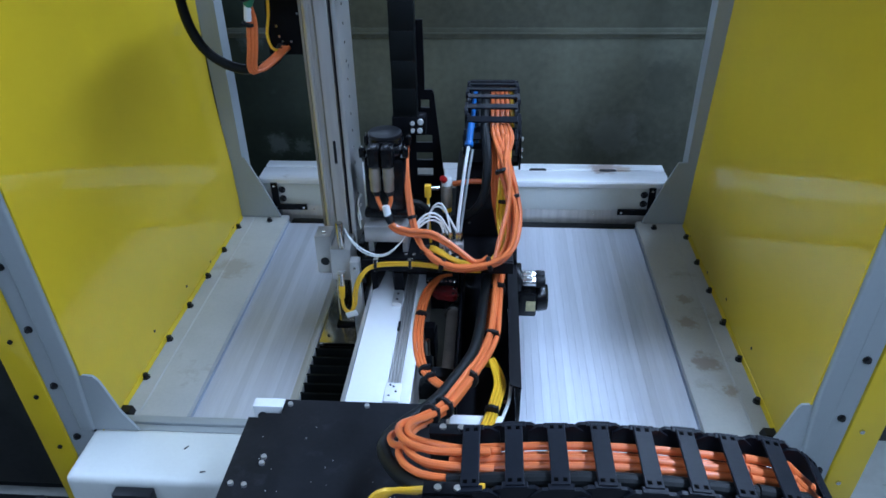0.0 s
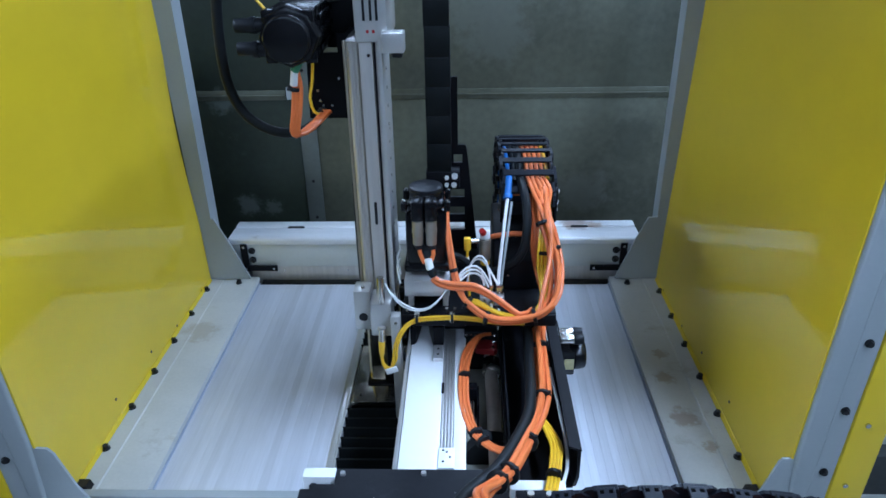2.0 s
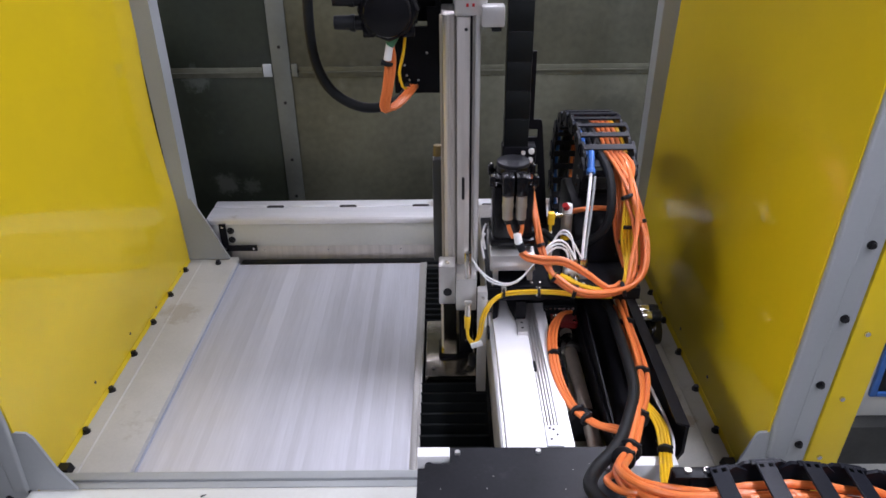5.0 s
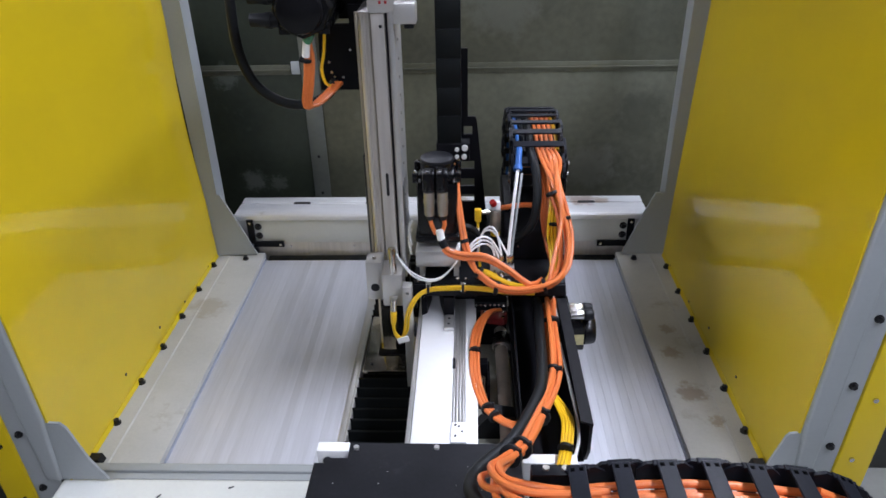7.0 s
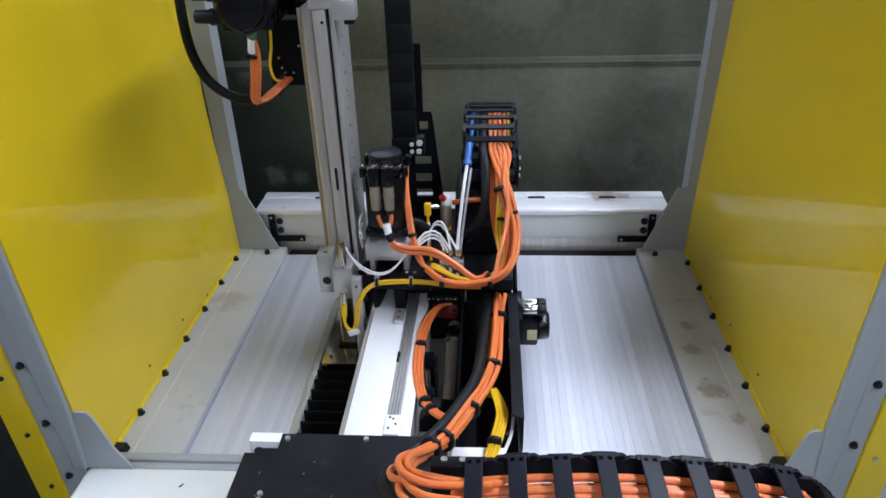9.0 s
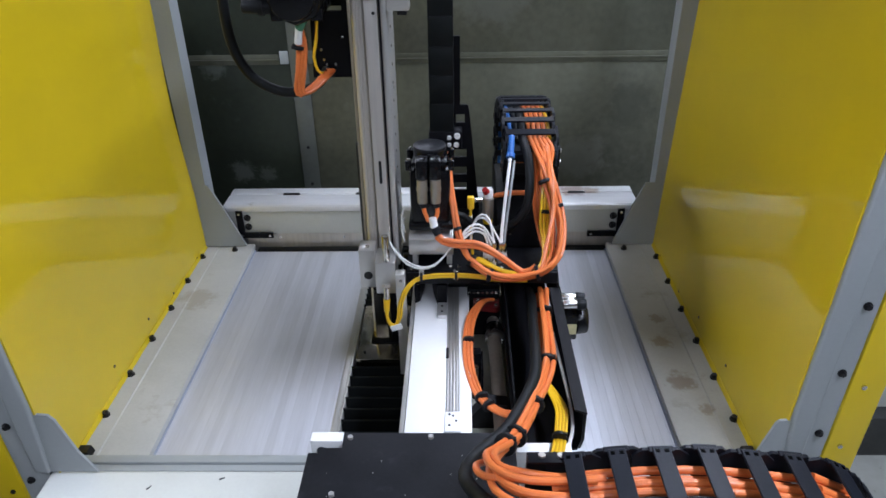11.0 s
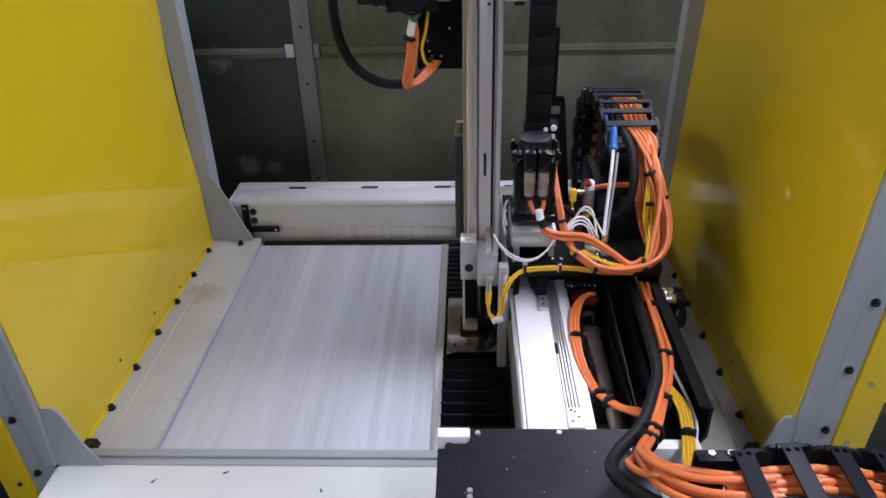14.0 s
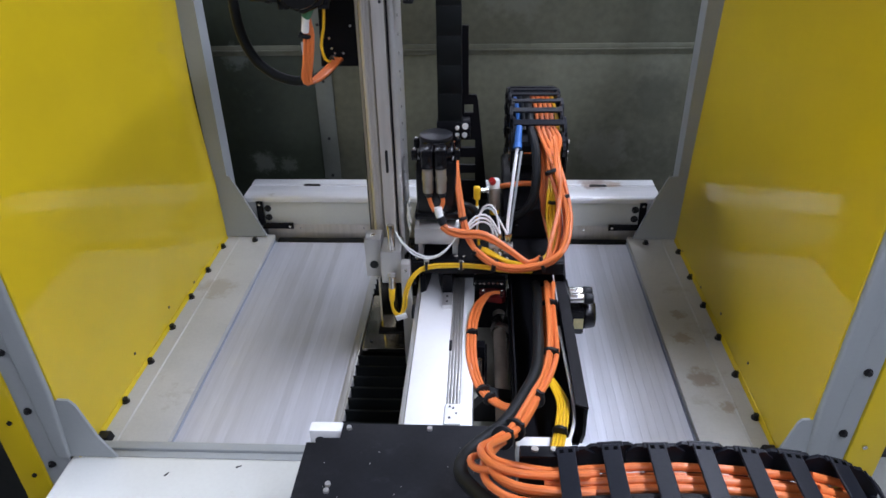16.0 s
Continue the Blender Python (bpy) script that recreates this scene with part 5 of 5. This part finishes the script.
# hose and cables of the lifting motor
lh = thing("motor_cables", (-0.52, 1.5, 0.8), "black hose loop and orange cables of the lifting motor", "motor cable", rides="mast")
cable(lh, [(-0.46, 1.60, 1.18), (-0.56, 1.57, 1.17), (-0.64, 1.555, 1.11), (-0.672, 1.55, 1.033), (-0.684, 1.55, 0.94), (-0.683, 1.55, 0.84), (-0.664, 1.55, 0.775), (-0.630, 1.55, 0.735), (-0.580, 1.55, 0.712), (-0.53, 1.55, 0.714), (-0.49, 1.548, 0.735), (-0.47, 1.545, 0.765)], 0.0115, RUBBER, name="hose", label="thick black hose loop", seg=14)
part("hose_end", rod(B(), (-0.46, 1.60, 1.18), (-0.44, 1.62, 0.99), 0.014, seg=14), RUBBER, lh)
for i in range(3):
    e = 0.007 * i
    cable(lh, [(-0.508 + e * 0.5, 1.46, 0.872), (-0.513 + e, 1.468, 0.835), (-0.522 + e, 1.474, 0.780), (-0.531 + e, 1.478, 0.738), (-0.524 + e, 1.482, 0.724 + e * 0.4), (-0.508 + e, 1.492, 0.734), (-0.486 + e, 1.51, 0.750), (-0.470 + e, 1.545, 0.762)], 0.0050, ORANGE, label="orange cable")
part("cable_marker", rod(B(), (-0.505, 1.458, 0.875), (-0.512, 1.465, 0.842), 0.0085, seg=14), WHITE_PLASTIC, lh, "pale cable marker")
part("green_sleeve", rod(B(), (-0.492, 1.45, 0.893), (-0.505, 1.458, 0.8755), 0.008, 0.010, seg=12), GREEN_WIRE, lh, "green sleeve")
tie(lh, (-0.5135, 1.468, 0.834), (-0.2, 0.1, -1), 0.0135, 0.007)
cable(lh, [(-0.475, 1.50, 0.885), (-0.482, 1.51, 0.84), (-0.492, 1.515, 0.80), (-0.486, 1.515, 0.77), (-0.478, 1.53, 0.76)], 0.0032, YELLOW_CABLE, seg=8, label="thin yellow cable")
cable(lh, [(-0.555, 1.47, 0.995), (-0.58, 1.475, 1.03), (-0.582, 1.48, 1.08), (-0.55, 1.52, 1.12), (-0.50, 1.58, 1.15)], 0.0032, YELLOW_CABLE, seg=8, label="thin yellow cable")


# ---- covers and front chain: pieces that follow the carriage ----
STROKE = 0.40
STOPS = [(-1.0, 0.0), (0.97, 0.0), (3.55, STROKE), (5.49, STROKE), (8.07, 0.0), (9.90, 0.0), (12.48, STROKE), (14.28, STROKE), (16.92, 0.0)]


# the shelf steps back along the axis between the strokes; the column sinks a little at the start
STEPS = [(-1.0, 0.0), (0.0, 0.0), (0.6, 0.0235), (3.6, 0.0235), (4.5, 0.0235), (5.1, 0.0455), (8.1, 0.0485), (8.9, 0.0490), (9.5, 0.0570), (12.6, 0.0580), (13.9, 0.0655), (17.0, 0.0675)]
WAYS = {True: (0, 0, 0.0, 0.0), "shelf": (1, 0, 0.0, 0.0), "front": (1, 0, -0.028, 0.0), "motor": (1, 0, -0.028, 0.010), "plug": (1, 0, -0.028, -0.008), "chain": (1, 0, -0.028, 0.0), "anchor": (0, 0, 0.0, -0.007), "mast": (1, 1, 0.0, 0.0)}  # share of the steps, share of the sinking, rest in y and z
SINKS = [(-1.0, 0.0), (0.05, 0.0), (0.95, -0.0160), (17.0, -0.0160)]


def along(stops, t):
    """The place at t on a way given by its stops, with softened starts and ends."""
    def raw(u):
        for (t0, s0), (t1, s1) in zip(stops, stops[1:]):
            if t0 <= u <= t1:
                return s0 + (s1 - s0) * (u - t0) / (t1 - t0)
        return stops[-1][1]
    return sum(raw(t + d) for d in (-0.06, -0.03, 0.0, 0.03, 0.06)) / 5


def travel(t):
    """How far the carriage has gone to the right."""
    return along(STOPS, t)


TIMES = [round(0.2 * i, 2) for i in range(81)]

# roll-up covers of narrow aluminium slats
SLAT = 0.02
def slat(gap, bevel):
    b = box(B(), -SLAT / 2 + gap, SLAT / 2 - gap, 1.152, 2.120, -0.0035, 0.0, bevel)
    me = bpy.data.meshes.new("slat")
    b.to_mesh(me)
    b.free()
    me.materials.append(COVER_METAL)
    return me


SLAT_FLUSH, SLAT_RIBBED = slat(0.00003, 0.00008), slat(0.00008, 0.00022)
SLATS = []
Z_COVER = -0.0220


def roll_cover(sign, edge, drop, count, label):
    """sign -1: runs out to the left of the carriage, +1: to its right; past drop it turns down over a roller."""
    th = thing("roll_cover", (drop, 1.64, -0.1), label, "roll cover", "roll covers")
    part("roller", rod(B(), (drop, 1.16, Z_COVER - 0.06), (drop, 2.12, Z_COVER - 0.06), 0.052, seg=24), STEEL, th)
    for i in range(count):
        o = new("slat", SLAT_FLUSH if sign < 0 else SLAT_RIBBED)
        o.parent = th
        SLATS.append((o, th, sign, edge, drop, (i + 0.5) * SLAT))
    return th


def slat_pose(sign, edge, drop, d, s):
    x = edge + s + sign * d
    past = sign * (x - drop)
    r = 0.06
    if past <= 0:
        return (x, Z_COVER, 0.0)
    if past < r * math.pi / 2:
        a = past / r
        return (drop + sign * r * math.sin(a), Z_COVER - r + r * math.cos(a), sign * math.degrees(a))
    return (drop + sign * r, Z_COVER - r - (past - r * math.pi / 2), sign * 89.0)


roll_cover(-1, -0.468, -0.735, 36, "brushed aluminium roll-up slat cover with streaks and scuffs")
roll_cover(1, 0.055, 0.525, 28, "brushed aluminium roll-up slat cover with fine ribs")
edge = thing("cover_edge", (-0.46, 1.64, -0.02), "narrow aluminium edge rail of the roll cover", "edge rail", rides=True)
part("rail", box(B(), -0.4678, -0.4605, 1.152, 2.120, -0.0745, -0.0180, 0.001), ALUMINIUM, edge)
part("lip", box(B(), -0.4825, -0.468, 1.152, 2.120, -0.0216, -0.0190, 0.0008), ALUMINIUM, edge)

# front energy chain
R_BEND, Z_TOP, XA, PITCH, Y_CH = 0.10, 0.431, -0.047, 0.0585, 0.664
XB0, XF = 0.372, 0.0
L_ALL = (XB0 - XA) + math.pi * R_BEND + (XB0 - XF)
fch = thing("energy_chain", (0, Y_CH, 0.2), "black plastic energy chain carrying orange cables along the front", "energy chain", "energy chains")


def chain_at(u, s):
    """Place and slope of the chain's middle line at u metres from its moving end."""
    xa = XA + s
    xb = (L_ALL - math.pi * R_BEND + xa + XF) / 2
    top = xb - xa
    if u < top:
        f = u / top
        return xa + u, Z_TOP + 0.016 * math.sin(math.pi * f), -math.degrees(math.atan(0.016 * math.pi / top * math.cos(math.pi * f)))
    u -= top
    if u < math.pi * R_BEND:
        a = u / R_BEND
        return xb + R_BEND * math.sin(a), Z_TOP - R_BEND + R_BEND * math.cos(a), math.degrees(a)
    u -= math.pi * R_BEND
    return xb - u, Z_TOP - 2 * R_BEND, 180.0


def one_mesh(name, b, mat):
    me = bpy.data.meshes.new(name)
    b.normal_update()
    b.to_mesh(me)
    b.free()
    me.materials.append(mat)
    return me


HP = PITCH / 2
b = slab(B(), [(-HP - 0.009, -0.010), (-HP + 0.004, -0.020), (HP - 0.004, -0.020), (HP + 0.009, -0.010), (HP + 0.009, 0.010), (HP - 0.004, 0.020), (-HP + 0.004, 0.020), (-HP - 0.009, 0.010)], -0.003, 0.003, "y")
rod(b, (HP - 0.003, 0.003, 0), (HP - 0.003, 0.0055, 0), 0.010, seg=14)
box(b, -0.017, 0.017, -0.0075, 0.003, 0.0195, 0.0225, 0.001)
F_SIDE = one_mesh("side_link", b, CHAIN_PLASTIC)
F_BAR = one_mesh("crossbar", box(B(), -0.0125, 0.0125, -0.054, 0.054, 0.0205, 0.0245, 0.0012), CHAIN_PLASTIC)
F_HOLE = one_mesh("bar_hole", box(B(), -0.0028, 0.0028, -0.0028, 0.0028, -0.0004, 0.0004), HOLE_BLACK)
random.seed(9)
ORANGES = [(0.000 + 0.0115 * i, -0.003 + 0.004 * math.sin(2.3 * i)) for i in range(4)]
b = B()
for y, z in ORANGES:
    rod(b, (-HP - 0.004, y, z), (HP + 0.004, y, z), 0.0059, seg=12)
F_ORANGE = one_mesh("cable", b, ORANGE)
b = rod(B(), (-HP - 0.005, -0.027, 0.002), (HP + 0.005, -0.027, 0.002), 0.0115, seg=14)
F_HOSE = one_mesh("hose", b, RUBBER)
LINKS = []
for i in range(int(L_ALL / PITCH) + 1):
    link = new("link")
    link.empty_display_size = 0.02
    link.parent = fch
    for y, flip in ((-0.056, -1), (0.056, 1)):
        o = new("side_link", F_SIDE)
        o.parent = link
        o.location, o.scale = (0, y + (0.002 if i % 2 else -0.002), 0), (1, flip, 1)
    for up in (1, -1):
        o = new("crossbar", F_BAR)
        o.parent = link
        o.scale = (1, 1, up)
    for y in (-0.046, 0.046):
        for x in (-0.006, 0.006):
            o = new("bar_hole", F_HOLE)
            o.parent = link
            o.location = (x, y, 0.0247)
    for nm, me in (("cable", F_ORANGE), ("hose", F_HOSE)):
        o = new(nm, me)
        o.parent = link
    LINKS.append((link, (i + 0.5) * PITCH))
ca = thing("chain_anchor", (-0.05, Y_CH, 0.24), "black chain end brackets with bright screws", "bracket", rides="anchor")
for y, sg in ((Y_CH + 0.062, 1), (Y_CH - 0.062, -1)):
    part("lug", slab(B(), [(-0.082, 0.2405), (-0.04, 0.2405), (-0.032, 0.41), (-0.016, 0.44), (-0.016, 0.455), (-0.082, 0.455)], y - 0.003, y + 0.003, "y"), BLACK_METAL, ca)
    part("ledge", box(B(), -0.082, -0.016, min(y, y - sg * 0.02), max(y, y - sg * 0.02), 0.4555, 0.4595, 0.001), BLACK_METAL, ca)
    for x in (-0.062, -0.036):
        part("screw", capscrew(B(), (x, y - sg * 0.008, 0.4595), (0, 0, 1), 0.0052, 0.003), DULL_METAL, ca, "bright screw")
tr2 = thing("chain_trough", (0.4, Y_CH, -BED), "grey sheet metal trough under the front chain", "trough")
part("trough_floor", box(B(), 0.0, 0.95, 0.60, 0.735, 0.208, 0.2125), GREY_PAINT, tr2)
for x in (0.12, 0.86):
    part("leg", box(B(), x, x + 0.04, 0.62, 0.70, -BED, 0.2077), GREY_PAINT, tr2)


def motions():
    """Keys all that moves: the carriage and what rides on it, the cover slats, the chain links."""
    for th, mode in RIDERS:
        x, y, z = th.location
        step, sink, y0, z0 = WAYS[mode]
        walk(th, [(t, pose(x + travel(t), y + y0 + step * along(STEPS, t), z + z0 + sink * along(SINKS, t))) for t in TIMES])
    for pleat, share in PLEATS:
        walk(pleat, [(t, pose(0, share * along(STEPS, t), 0)) for t in TIMES])
    for o, th, sign, edge_x, drop, d in SLATS:
        rows = []
        for t in TIMES:
            x, z, a = slat_pose(sign, edge_x, drop, d, travel(t))
            rows.append((t, pose(x - drop, -1.64, z + 0.1, 0, a, 0)))
        walk(o, rows)
    for link, u in LINKS:
        rows = []
        for t in TIMES:
            x, z, a = chain_at(u, travel(t))
            rows.append((t, pose(x, 0, z - 0.2, 0, a, 0)))
        walk(link, rows)


motions()
